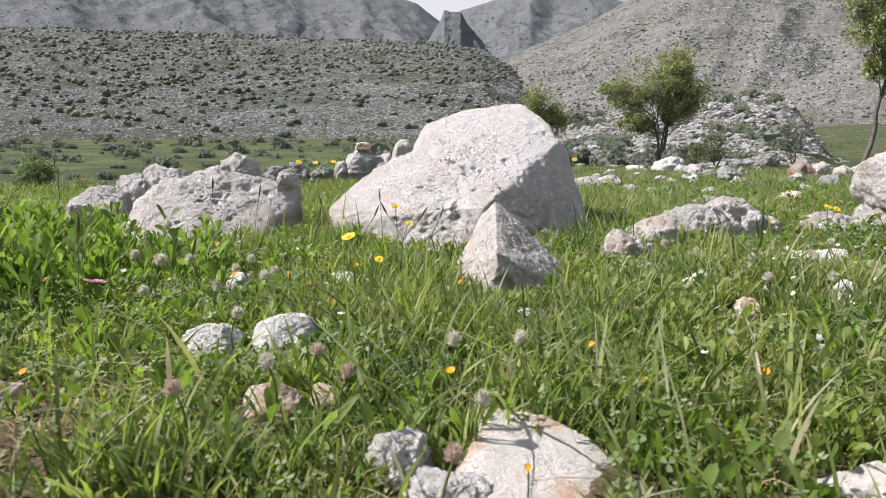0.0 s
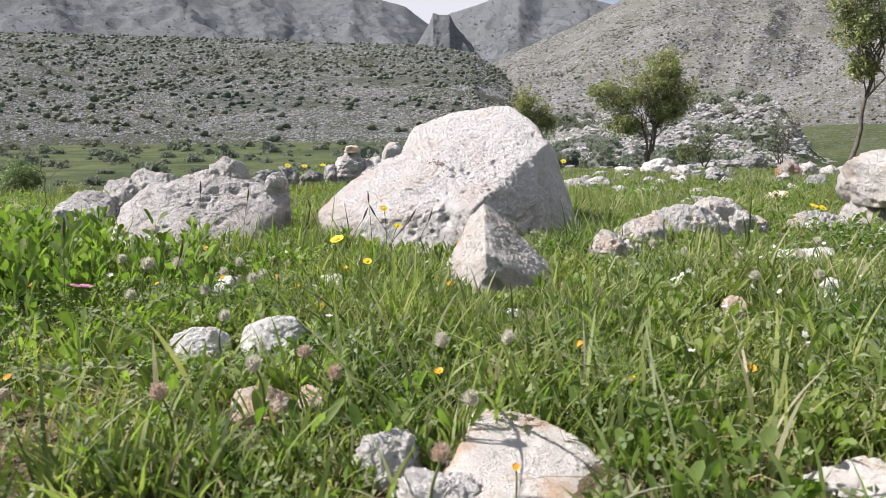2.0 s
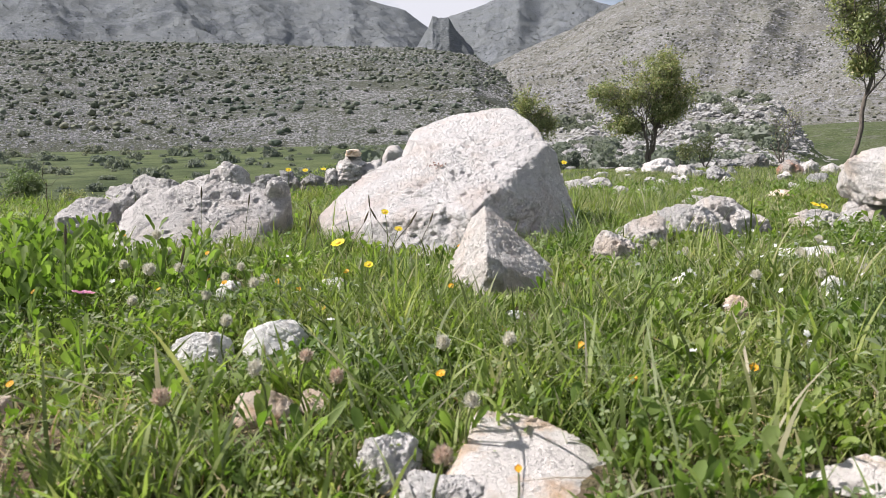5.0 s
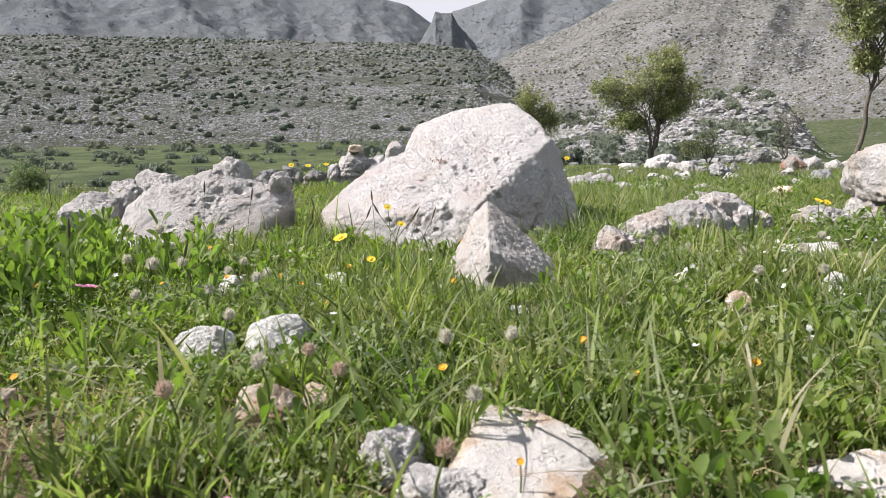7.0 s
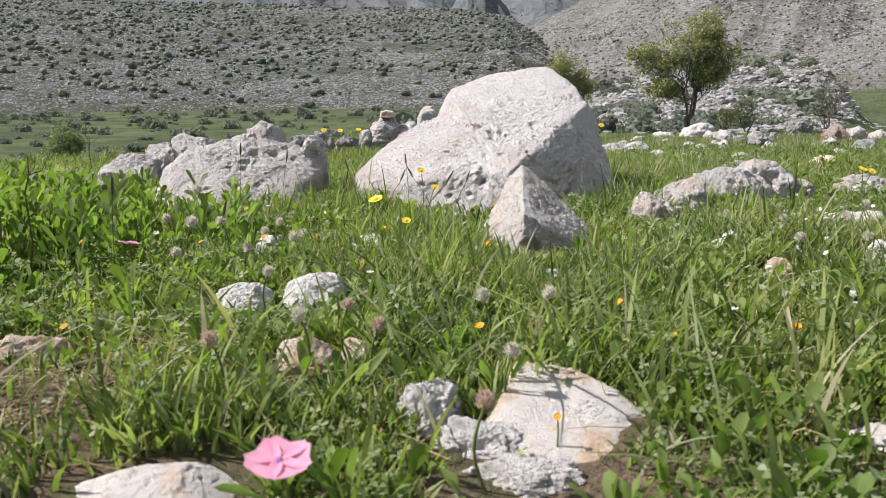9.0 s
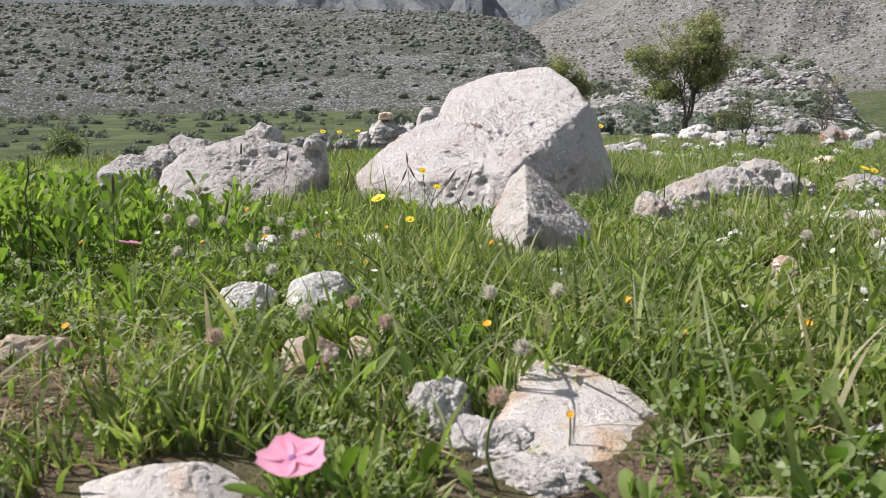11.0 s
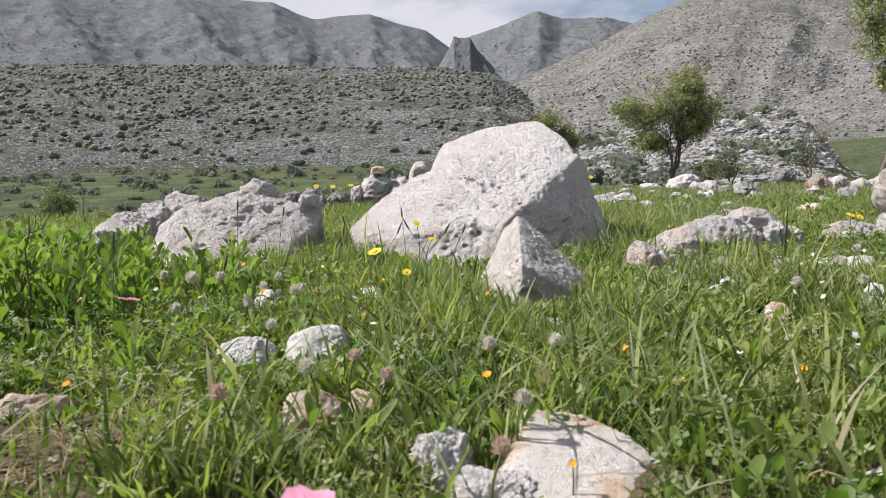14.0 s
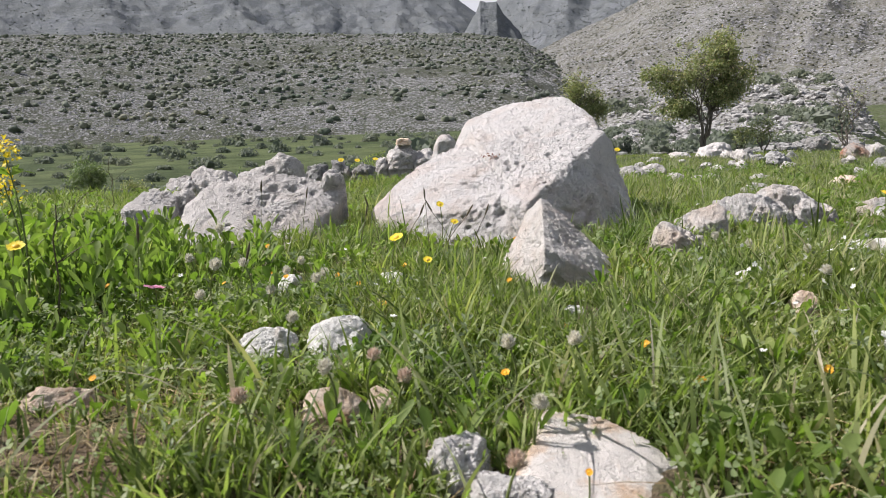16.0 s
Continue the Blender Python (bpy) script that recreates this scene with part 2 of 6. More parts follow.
M_PASTURE = hill_material("green_pasture", (0.070, 0.098, 0.038), (0.112, 0.134, 0.064), (0.075, 0.080, 0.055), (0.170, 0.175, 0.130), 1.4, 0.36, 1.0)
M_RUBBLE = limestone("slope_rubble", (0.420, 0.417, 0.414), (0.370, 0.360, 0.350), (0.190, 0.188, 0.188), 0.4, 0.56, 0.55, 0.3)
M_GRASS = foliage("grass_blades", [(0.0, (0.094, 0.126, 0.04)), (0.5, (0.226, 0.281, 0.089)), (0.85, (0.359, 0.398, 0.173)), (1.0, (0.454, 0.387, 0.316))], 0.28, 0.48)
M_FINE = foliage("pale_grass", [(0.0, (0.197, 0.231, 0.118)), (0.6, (0.29, 0.32, 0.178)), (1.0, (0.448, 0.398, 0.338))], 0.25, 0.4)
M_CLOVER = foliage("clover_leaves", [(0.0, (0.171, 0.226, 0.1)), (0.6, (0.269, 0.319, 0.154)), (1.0, (0.373, 0.392, 0.261))], 0.22, 0.40)
M_BROAD = foliage("broad_leaves", [(0.0, (0.125, 0.193, 0.041)), (0.6, (0.203, 0.279, 0.074)), (1.0, (0.286, 0.355, 0.134))], 0.28, 0.5)
M_GREYLEAF = foliage("downy_grey_leaves", [(0.0, (0.175, 0.218, 0.117)), (1.0, (0.294, 0.34, 0.206))], 0.3, 0.3)
M_DRY = foliage("dry_stalks", [(0.0, (0.22, 0.15, 0.08)), (0.6, (0.38, 0.30, 0.17)), (1.0, (0.50, 0.42, 0.27))], 0.2, 0.2, (1, 0.9, 0.7))
M_STEM = foliage("green_stalks", [(0.0, (0.110, 0.150, 0.045)), (1.0, (0.170, 0.205, 0.080))], 0.3, 0.2)
M_SPIKE = foliage("ripe_grass_spikes", [(0.0, (0.085, 0.075, 0.050)), (1.0, (0.170, 0.140, 0.095))], 0.2, 0.2)
M_OAK = foliage("tree_leaves", [(0.0, (0.188, 0.219, 0.1)), (0.55, (0.309, 0.342, 0.173)), (0.9, (0.47, 0.472, 0.276)), (1.0, (0.578, 0.438, 0.289))], 0.5, 0.42, (1.0, 1.1, 0.6), 3)
# Grey-green scrub, lightened and blued to include the hill's haze in the colour.
M_BUSH = foliage("scrub_leaves", [(0.0, (0.159, 0.186, 0.145)), (0.6, (0.211, 0.238, 0.199)), (1.0, (0.285, 0.3, 0.266))], 0.1, 0.4, (1, 1.05, 0.8), 0.2)
M_LOWBUSH = foliage("cushion_scrub_leaves", [(0.0, (0.143, 0.152, 0.121)), (0.6, (0.187, 0.194, 0.161)), (1.0, (0.242, 0.238, 0.209))], 0.1, 0.3, (1, 1.05, 0.8), 0.2)
# Far scrub: leaf green shifted to blue-grey in place of haze in the air.
M_FARBUSH_HAZE = foliage("far_scrub_leaves_hazed", [(0.0, (0.105, 0.118, 0.118)), (1.0, (0.165, 0.172, 0.170))], 0.1, 0.4, (1, 1.05, 0.9), 0.2)
M_BARK = bark("grey_bark", (0.055, 0.045, 0.036), (0.20, 0.17, 0.14))
M_PINK = petal("pink_petals", (0.78, 0.32, 0.46), (0.86, 0.44, 0.58), 0.35)
M_PINKEYE = petal("violet_flower_eye", (0.30, 0.10, 0.30), (0.50, 0.25, 0.45))
M_YELLOW = petal("yellow_petals", (0.80, 0.62, 0.02), (0.85, 0.70, 0.04))
M_ORANGE = petal("orange_petals", (0.80, 0.36, 0.01), (0.85, 0.46, 0.02))
M_EYE = petal("orange_flower_eye", (0.72, 0.40, 0.02), (0.78, 0.50, 0.03), 0.1)
M_RUST = petal("reddish_dry_leaves", (0.24, 0.10, 0.06), (0.36, 0.19, 0.12), 0.1)
M_DOWN = petal("downy_clover_heads", (0.66, 0.64, 0.52), (0.80, 0.76, 0.68), 0.4)
M_REDDOWN = petal("reddish_clover_heads", (0.62, 0.44, 0.36), (0.66, 0.60, 0.46), 0.35)
M_WHITEPETAL = petal("white_petals", (0.75, 0.75, 0.70), (0.80, 0.80, 0.76), 0.3)


# ---- mesh helpers ----


def mesh_np(name, verts, tris, mat, smooth=True):
    """A mesh from arrays of corners and triangles (or quads)."""
    me = bpy.data.meshes.new(name)
    verts, tris = np.asarray(verts, np.float32), np.asarray(tris, np.int32)
    k = tris.shape[1]
    me.vertices.add(len(verts))
    me.vertices.foreach_set("co", verts.ravel())
    me.loops.add(tris.size)
    me.loops.foreach_set("vertex_index", tris.ravel())
    me.polygons.add(len(tris))
    me.polygons.foreach_set("loop_start", np.arange(0, tris.size, k, dtype=np.int32))
    me.polygons.foreach_set("use_smooth", np.full(len(tris), smooth))
    me.update(calc_edges=True)
    me.validate()
    me.materials.append(mat)
    return me


def part(name, me, parent, label=""):
    ob = new(name, me)
    ob.parent = parent
    return tagged(ob, label)


def lattice(i, seed):
    h = (i[..., 0].astype(np.int64) * 374761393 + i[..., 1].astype(np.int64) * 668265263 + i[..., 2].astype(np.int64) * 1274126177 + seed * 974711) & 0xFFFFFFFF
    h = ((h ^ (h >> 13)) * 1274126177) & 0xFFFFFFFF
    h = ((h ^ (h >> 16)) * 2246822519) & 0xFFFFFFFF
    return ((h ^ (h >> 15)) & 0xFFFFFF) / float(0xFFFFFF)


def vnoise(p, seed=0):
    """Smooth value noise in -1..1 at the points p (n, 3)."""
    p = np.asarray(p, float)
    i = np.floor(p).astype(np.int64)
    f = p - i
    f = f * f * f * (f * (f * 6 - 15) + 10)
    out = 0.0
    for a in (0, 1):
        for b in (0, 1):
            for c in (0, 1):
                w = (f[..., 0] if a else 1 - f[..., 0]) * (f[..., 1] if b else 1 - f[..., 1]) * (f[..., 2] if c else 1 - f[..., 2])
                out = out + w * lattice(i + np.array([a, b, c]), seed)
    return out * 2 - 1


TWIST = np.array(Euler((0.6, 0.4, 0.9)).to_matrix())


def fbm(p, octaves=5, seed=0, gain=0.5):
    p = np.asarray(p, float)
    out, amp = 0.0, 1.0
    for k in range(octaves):
        p = p @ TWIST
        out = out + amp * vnoise(p * 2.03 ** k + 17.3 * k, seed + k)
        amp *= gain
    return out


def ridged(p, octaves=5, seed=0):
    p = np.asarray(p, float)
    out, amp = 0.0, 1.0
    for k in range(octaves):
        p = p @ TWIST
        out = out + amp * (1 - 2 * np.abs(vnoise(p * 2.1 ** k + 9.7 * k, seed + k)))
        amp *= 0.5
    return out


def flat(x, y, s=1.0):
    return np.stack([np.asarray(x) * s, np.asarray(y) * s, np.zeros_like(np.asarray(x, float))], -1)


def step(a, b, x):
    t = np.clip((np.asarray(x, float) - a) / (b - a), 0, 1)
    return t * t * (3 - 2 * t)


def sphere_np(level):
    bm = bmesh.new()
    bmesh.ops.create_icosphere(bm, subdivisions=level, radius=1.0)
    v = np.array([x.co[:] for x in bm.verts])
    t = np.array([[w.index for w in f.verts] for f in bm.faces])
    bm.free()
    return v, t


SPHERES = {k: sphere_np(k) for k in (1, 2, 3, 4, 5, 6, 7)}


# ---- the ground ----
VALLEY = -2.3


def ground_z(x, y):
    """Height of the ground: it falls gently away from the camera into a valley, with a stony knoll on the right."""
    x, y = np.asarray(x, float), np.asarray(y, float)
    d = np.hypot(x, y)
    z = -0.0405 * y
    z = np.where(z < VALLEY, VALLEY, z)
    z = np.where(y < 0, -0.03 * y, z) - 0.03 * (1 - step(1.2, 2.5, d))
    z = np.maximum(z - 0.07 * np.clip(y - 4.6, 0, None) * step(0.13, 0.30, -x / np.maximum(y, 0.1)), VALLEY)
    side = 1 - step(25.5, 30.0, np.degrees(np.arctan2(x, np.maximum(y, 0.01))))
    z = z + 2.75 * side * np.exp(-((x - 15.0) / 11.5) ** 2 - ((y - 38) / 15) ** 2) * step(8, 22, d)
    z = z + 0.014 * fbm(flat(x, y, 3.0), 4, 3) * step(0.2, 0.9, d) + 0.12 * fbm(flat(x, y, 0.22), 4, 5) * step(6, 20, d)
    z = z + 0.30 * side * ridged(flat(x, y, 0.5), 4, 8) * np.exp(-((x - 15.0) / 13) ** 2 - ((y - 36) / 15) ** 2) * step(12, 24, d)
    return z


def gz(x, y):
    return float(ground_z(np.array([x]), np.array([y]))[0])


def build_ground():
    az = np.concatenate([np.linspace(-48, 48, 300), np.linspace(48, 312, 90)[1:-1]])
    rad = np.concatenate([[0.001], np.geomspace(0.08, 90, 200), np.geomspace(96, 4200, 60)])
    a, r = np.meshgrid(np.radians(az), rad)
    x, y = r * np.sin(a), r * np.cos(a)
    z = ground_z(x.ravel(), y.ravel())
    verts = np.stack([x.ravel(), y.ravel(), z], 1)
    na, nr = len(az), len(rad)
    i, j = np.meshgrid(np.arange(nr - 1), np.arange(na), indexing="ij")
    k = (j + 1) % na
    quads = np.stack([i * na + j, (i + 1) * na + j, (i + 1) * na + k, i * na + k], -1).reshape(-1, 4)
    me = mesh_np("ground", verts, quads, M_GROUND)
    d = np.hypot(verts[:, 0], verts[:, 1])
    knoll = np.exp(-((verts[:, 0] - 14.0) / 12.5) ** 2 - ((verts[:, 1] - 32) / 16) ** 2)
    knoll = knoll * (1 - step(26.5, 29.5, np.degrees(np.arctan2(verts[:, 0], np.maximum(verts[:, 1], 0.01)))))
    rocky = step(0.22, 0.5, knoll + 0.15 * fbm(flat(verts[:, 0], verts[:, 1], 0.15), 3, 21)) * step(11, 16, d)
    side = np.abs(np.degrees(np.arctan2(verts[:, 0], verts[:, 1])))
    meadow = np.maximum(np.maximum(step(2.0, 9.0, d), 0.45 * step(0.9, 1.8, d)), 0.65 * step(40.0, 60.0, side) * step(0.3, 1.0, d))
    col = me.color_attributes.new("cover", "FLOAT_COLOR", "POINT")
    col.data.foreach_set("color", np.stack([rocky, meadow, 0 * d, 0 * d + 1], 1).astype(np.float32).ravel())
    tagged(new("ground", me), "brown soil under spring turf, sloping into a green valley", "ground", kind="structure")


build_ground()


def skyline(knots, az):
    a, e = zip(*knots)
    return np.interp(az, a, e)


def slope_mesh(name, az0, az1, n_az, r0, r1, n_r, knots, mat, label, rough, grain, power=1.0, back=0.3, seed=1, cliffs=0.0, gully=(), ribs=0.0, rib_az=0.35, skew=2.0, spurs=()):
    """A hill seen from the valley: it rises from r0 to its crest at r1 (metres away) to the elevations of its skyline, and falls behind it."""
    az = np.linspace(az0, az1, n_az)
    u = np.concatenate([np.linspace(0, 1, n_r), 1 + np.linspace(0, back, 12)[1:]])
    a, uu = np.meshgrid(az, u)
    wob = 0.10 * fbm(flat(a, 0 * a, 0.11), 3, seed + 40)
    r = r0 + (r1 - r0) * uu * (1 + wob * 0.6)
    x, y = r * np.sin(np.radians(a)), r * np.cos(np.radians(a))
    top = skyline(knots, a) * (r0 + (r1 - r0) * (1 + wob * 0.6)) + 0.28
    rise = np.clip(uu, 0, 1) ** power
    if cliffs:
        rise = rise + cliffs * (step(0.62, 0.70, rise + 0.06 * vnoise(flat(a, 0 * a, 0.4), seed)) - rise) * step(0.4, 0.62, rise)
    z = VALLEY - 0.5 + (top - VALLEY + 0.5) * rise
    z = z - np.clip(uu - 1, 0, None) * (r1 - r0) * 0.35
    amp = np.sin(np.pi * np.clip(uu, 0, 1)) ** 0.7
    for g_az, g_dir, g_w, g_d in gully:
        z = z - g_d * amp * np.exp(-((a - g_az - g_dir * (1 - uu)) / g_w) ** 2)
    for s_az, s_dir, wide, steep, high in spurs:
        q = a - s_az - s_dir * (1 - uu) + 0.8 * fbm(np.stack([a * 0.35, uu * 6, 0 * a], -1), 5, seed + 80)
        z = z + high * amp * np.clip(1 - np.where(q < 0, -q / wide, q / steep), 0, 1) ** 1.3
    if ribs:
        z = z + ribs * amp * (ridged(np.stack([a * rib_az + skew * uu, uu * 1.2, 0 * a], -1), 5, seed + 60) - 0.6)
    p = flat(x, y, 1.0 / grain)
    z = z + rough * amp * (0.7 * ridged(p, 6, seed) - 0.3 + 0.5 * fbm(p * 2.3, 5, seed + 9)) + rough * 0.14 * fbm(p * 7, 4, seed + 5) * step(0.0, 0.12, uu)
    verts = np.stack([x.ravel(), y.ravel(), z.ravel()], 1)
    nr = len(u)
    i, j = np.meshgrid(np.arange(nr - 1), np.arange(n_az - 1), indexing="ij")
    quads = np.stack([i * n_az + j, i * n_az + j + 1, (i + 1) * n_az + j + 1, (i + 1) * n_az + j], -1).reshape(-1, 4)
    tagged(new(name, mesh_np(name, verts, quads, mat)), label, "hill", kind="structure")
    return a, uu, verts.reshape(nr, n_az, 3)


HILL = [(-60, 0.095), (-32.5, 0.1165), (-17.6, 0.1215), (-0.8, 0.1165), (3.3, 0.1046), (5.5, 0.0786), (7.3, 0.052), (9.5, 0.0158), (13, -0.012)]
LEFT = [(-70, 0.17), (-34.6, 0.2021), (-26.9, 0.2067), (-19.7, 0.209), (-13.9, 0.204), (-11.8, 0.1877), (-10.8, 0.1827), (-8.8, 0.1875), (-6.5, 0.1897), (-4.3, 0.1766), (-2.1, 0.1669), (-0.3, 0.1433), (1.5, 0.1209), (4, 0.06)]
CENTRE = [(-3, 0.08), (-0.8, 0.1219), (1.5, 0.1578), (3.3, 0.166), (5.6, 0.1811), (6.9, 0.1876), (8.6, 0.1756), (12.1, 0.1737), (13.8, 0.1644), (20, 0.13), (30, 0.1)]
RIGHT = [(0, 0.02), (4.6, 0.0884), (7.3, 0.1099), (10.8, 0.1338), (14.0, 0.1627), (15.5, 0.1733), (17.5, 0.1872), (21.4, 0.1998), (25.1, 0.1959), (28.7, 0.1731), (33, 0.165), (60, 0.15)]
FAN = [(13, -0.02), (17.7, 0.0158), (20.9, 0.0362), (25.5, 0.0542), (29.0, 0.0713), (31.2, 0.0852), (40, 0.11), (60, 0.12)]
hill_grid = slope_mesh("hill", -60, 13, 420, 150, 430, 150, HILL, M_HILL, "low hill of stony pasture dotted with scrub", 1.6, 60, 0.95, 0.5, 3)
left_grid = slope_mesh("mountain", -70, 4, 420, 560, 1250, 110, LEFT, M_FAR_HAZE, "long rocky mountain with cliff bands along its crest", 4.5, 45, 1.05, 0.4, 12, 0, (), 3, 0.3, 1.4, ((-29.5, 4.5, 5.0, 3.4, 13), (-21.5, 5.5, 7.0, 5.0, 20), (-14.6, 3.2, 2.6, 2.0, 7), (-11.0, -1.6, 2.4, 1.8, 7), (-7.0, 2.2, 2.2, 1.6, 8), (-3.8, 0.8, 1.6, 1.6, 6)))
centre_grid = slope_mesh("mountain", -3, 30, 260, 800, 1500, 90, CENTRE, M_FAR_HAZE, "rocky mountain peak with bare cliffs", 9, 90, 1.1, 0.4, 19, 0, ((2.0, 3.0, 1.0, 7), (6.2, -1.5, 0.9, 6), (9.0, -3.0, 1.1, 8)))
right_grid = slope_mesh("mountain", 0, 60, 420, 190, 760, 150, RIGHT, M_SLOPE, "stony grey mountainside with gullies and thin scrub", 2.6, 50, 1.0, 0.4, 27, 0, ((24.5, 4.0, 1.6, 4), (17.0, -3.0, 0.9, 2), (29.5, 3.0, 1.4, 3)), 1.6, 0.3, -1.5)
fan_grid = slope_mesh("hill", 13, 60, 260, 120, 260, 70, FAN, M_SLOPE, "pale stony spur at the mountain's foot", 2.4, 45, 1.0, 0.5, 33)
PASTURE = [(18, -0.03), (23, -0.016), (26.5, -0.001), (31, 0.003), (60, 0.006)]
slope_mesh("pasture", 18, 60, 160, 46, 118, 50, PASTURE, M_PASTURE, "green pasture rising to a stony spur", 0.35, 12, 0.9, 0.2, 45)
PILLAR = [(-2.2, 0.06), (-1.3, 0.1143), (-0.3, 0.141), (0.1, 0.1576), (0.7, 0.155), (1.4, 0.1563), (1.9, 0.1399), (3.3, 0.1123), (4.0, 0.06)]
slope_mesh("crag", -2.2, 4.0, 90, 470, 540, 40, PILLAR, M_FAR_HAZE, "upright rock crag in the mouth of a gorge", 4, 16, 0.55, 0.8, 41)


# ---- scrub on the slopes ----
def leaf_cloud(centres, radii, per, leaf, squash=0.7, seed=5):
    """Clumps of small leaf sheets about the centres; arrays of corners and triangles."""
    rng = np.random.default_rng(seed)
    n = len(centres)
    d = rng.normal(size=(n, per, 3))
    d /= np.linalg.norm(d, axis=2, keepdims=True)
    d[..., 2] = np.abs(d[..., 2]) * squash
    lump = 0.55 + 0.6 * rng.random((n, per, 1)) ** 0.6
    c = centres[:, None, :] + d * lump * radii[:, None, None]
    t = rng.normal(size=(n, per, 3))
    t /= np.linalg.norm(t, axis=2, keepdims=True)
    s = np.cross(t, rng.normal(size=(n, per, 3)))
    s /= np.linalg.norm(s, axis=2, keepdims=True) + 1e-9
    size = leaf * radii[:, None, None] * (0.6 + 0.8 * rng.random((n, per, 1)))
    q = np.stack([c - t * size, c - s * size * 0.7, c + t * size, c + s * size * 0.7], 2).reshape(-1, 3)
    k = np.arange(n * per)[:, None] * 4
    tris = np.concatenate([k + np.array([[0, 1, 2]]), k + np.array([[0, 2, 3]])])
    return q, tris


def scrub(name, grid, n, size, label, seed, u_max=1.0, low=0.5, level=1, mat=M_BUSH):
    """Rounded, ragged bushes strewn over a slope."""
    a, uu, v = grid
    rng = np.random.default_rng(seed)
    nr, na, _ = v.shape
    last = np.searchsorted(uu[:, 0], u_max)
    i = (rng.random(n * 3) ** 0.75 * (last - 2)).astype(int) + 1
    j = rng.integers(1, na - 1, n * 3)
    p = v[i, j] + rng.normal(size=(n * 3, 3)) * np.array([0.6, 0.6, 0.0])
    keep = fbm(flat(p[:, 0], p[:, 1], 1 / 40.0), 3, seed) + 1.6 * rng.random(n * 3) > 0.5
    p = p[keep][:n] if low else p[:n]
    r = size * (0.45 + 0.9 * rng.random(len(p)) ** 1.8)
    d, f = SPHERES[level]
    q = d[None] * (1 + 0.30 * rng.normal(size=(len(p), len(d), 1)).clip(-1.8, 1.8)) * r[:, None, None] * np.array([1.1, 1.0, 0.80])
    q = (q + (p + np.array([0, 0, 1]) * r[:, None] * 0.45)[:, None]).reshape(-1, 3)
    t = (np.arange(len(p))[:, None, None] * len(d) + f[None]).reshape(-1, 3)
    tagged(new(name, mesh_np(name, q, t, mat)), label, "scrub", kind="stuff")


scrub("hillside_scrub", hill_grid, 5000, 0.72, "grey-green scrub bushes dotted over a stony hill", 51, level=2)
scrub("mountainside_scrub", right_grid, 27000, 0.44, "small dark scrub dotted over the mountainside", 52, mat=M_LOWBUSH)
scrub("far_mountain_scrub", left_grid, 14000, 0.66, "dots of scrub on a far mountainside", 54, mat=M_FARBUSH_HAZE)
scrub("peak_scrub", centre_grid, 8000, 0.9, "dots of scrub on a far rocky peak", 55, mat=M_FARBUSH_HAZE)
scrub("spur_scrub", fan_grid, 4200, 0.26, "small grey-green scrub on a pale spur", 53, mat=M_LOWBUSH)


def rubble(name, grid, n, size, label, seed, mat=M_RUBBLE):
    """Broken bedrock all over a slope: flat angular blocks lying along the beds."""
    a, uu, v = grid
    rng = np.random.default_rng(seed)
    nr, na, _ = v.shape
    last = np.searchsorted(uu[:, 0], 1.0)
    i, j = rng.integers(0, last - 1, n * 2), rng.integers(0, na - 1, n * 2)
    f, g = rng.random((n * 2, 1)), rng.random((n * 2, 1))
    p = (v[i, j] * (1 - f) + v[i + 1, j] * f) * (1 - g) + (v[i, j + 1] * (1 - f) + v[i + 1, j + 1] * f) * g
    keep = fbm(np.stack([p[:, 0] / 30, p[:, 1] / 30, p[:, 2] / 4], 1), 3, seed) + rng.random(n * 2) > 0.35
    p = p[keep][:n]
    n = len(p)
    s = size * (0.35 + 1.0 * rng.random((n, 1, 1)) ** 2.5)
    base = np.array([(1, 0, 0), (0, 1, 0), (-1, 0, 0), (0, -1, 0), (0, 0, 1), (0.5, 0.5, 0.8)])
    q = base[None] * np.array([1.35, 0.9, 0.75]) * (0.6 + 0.8 * rng.random((n, 6, 1)))
    turn = rng.uniform(-0.7, 0.7, n)
    c, w = np.cos(turn), np.sin(turn)
    q = np.stack([q[..., 0] * c[:, None] - q[..., 1] * w[:, None], q[..., 0] * w[:, None] + q[..., 1] * c[:, None], q[..., 2]], -1) * s + p[:, None] - np.array([0, 0, 0.12]) * s
    pat = np.array([(0, 1, 5), (0, 5, 4), (5, 1, 4), (1, 2, 4), (2, 3, 4), (3, 0, 4)])
    tris = (np.arange(n)[:, None, None] * 6 + pat[None]).reshape(-1, 3)
    tagged(new(name, mesh_np(name, q.reshape(-1, 3), tris, mat, False)), label, "rocks", kind="stuff")


rubble("hill_rubble", hill_grid, 84000, 0.31, "broken grey limestone beds on a hillside", 61)
rubble("mountain_rubble", right_grid, 42000, 0.66, "broken grey limestone on a mountainside", 62)
rubble("spur_rubble", fan_grid, 16000, 0.36, "broken pale limestone on a spur", 63)


# ---- rocks ----
FOOT = []  # plan of the rocks, to keep the turf out of them


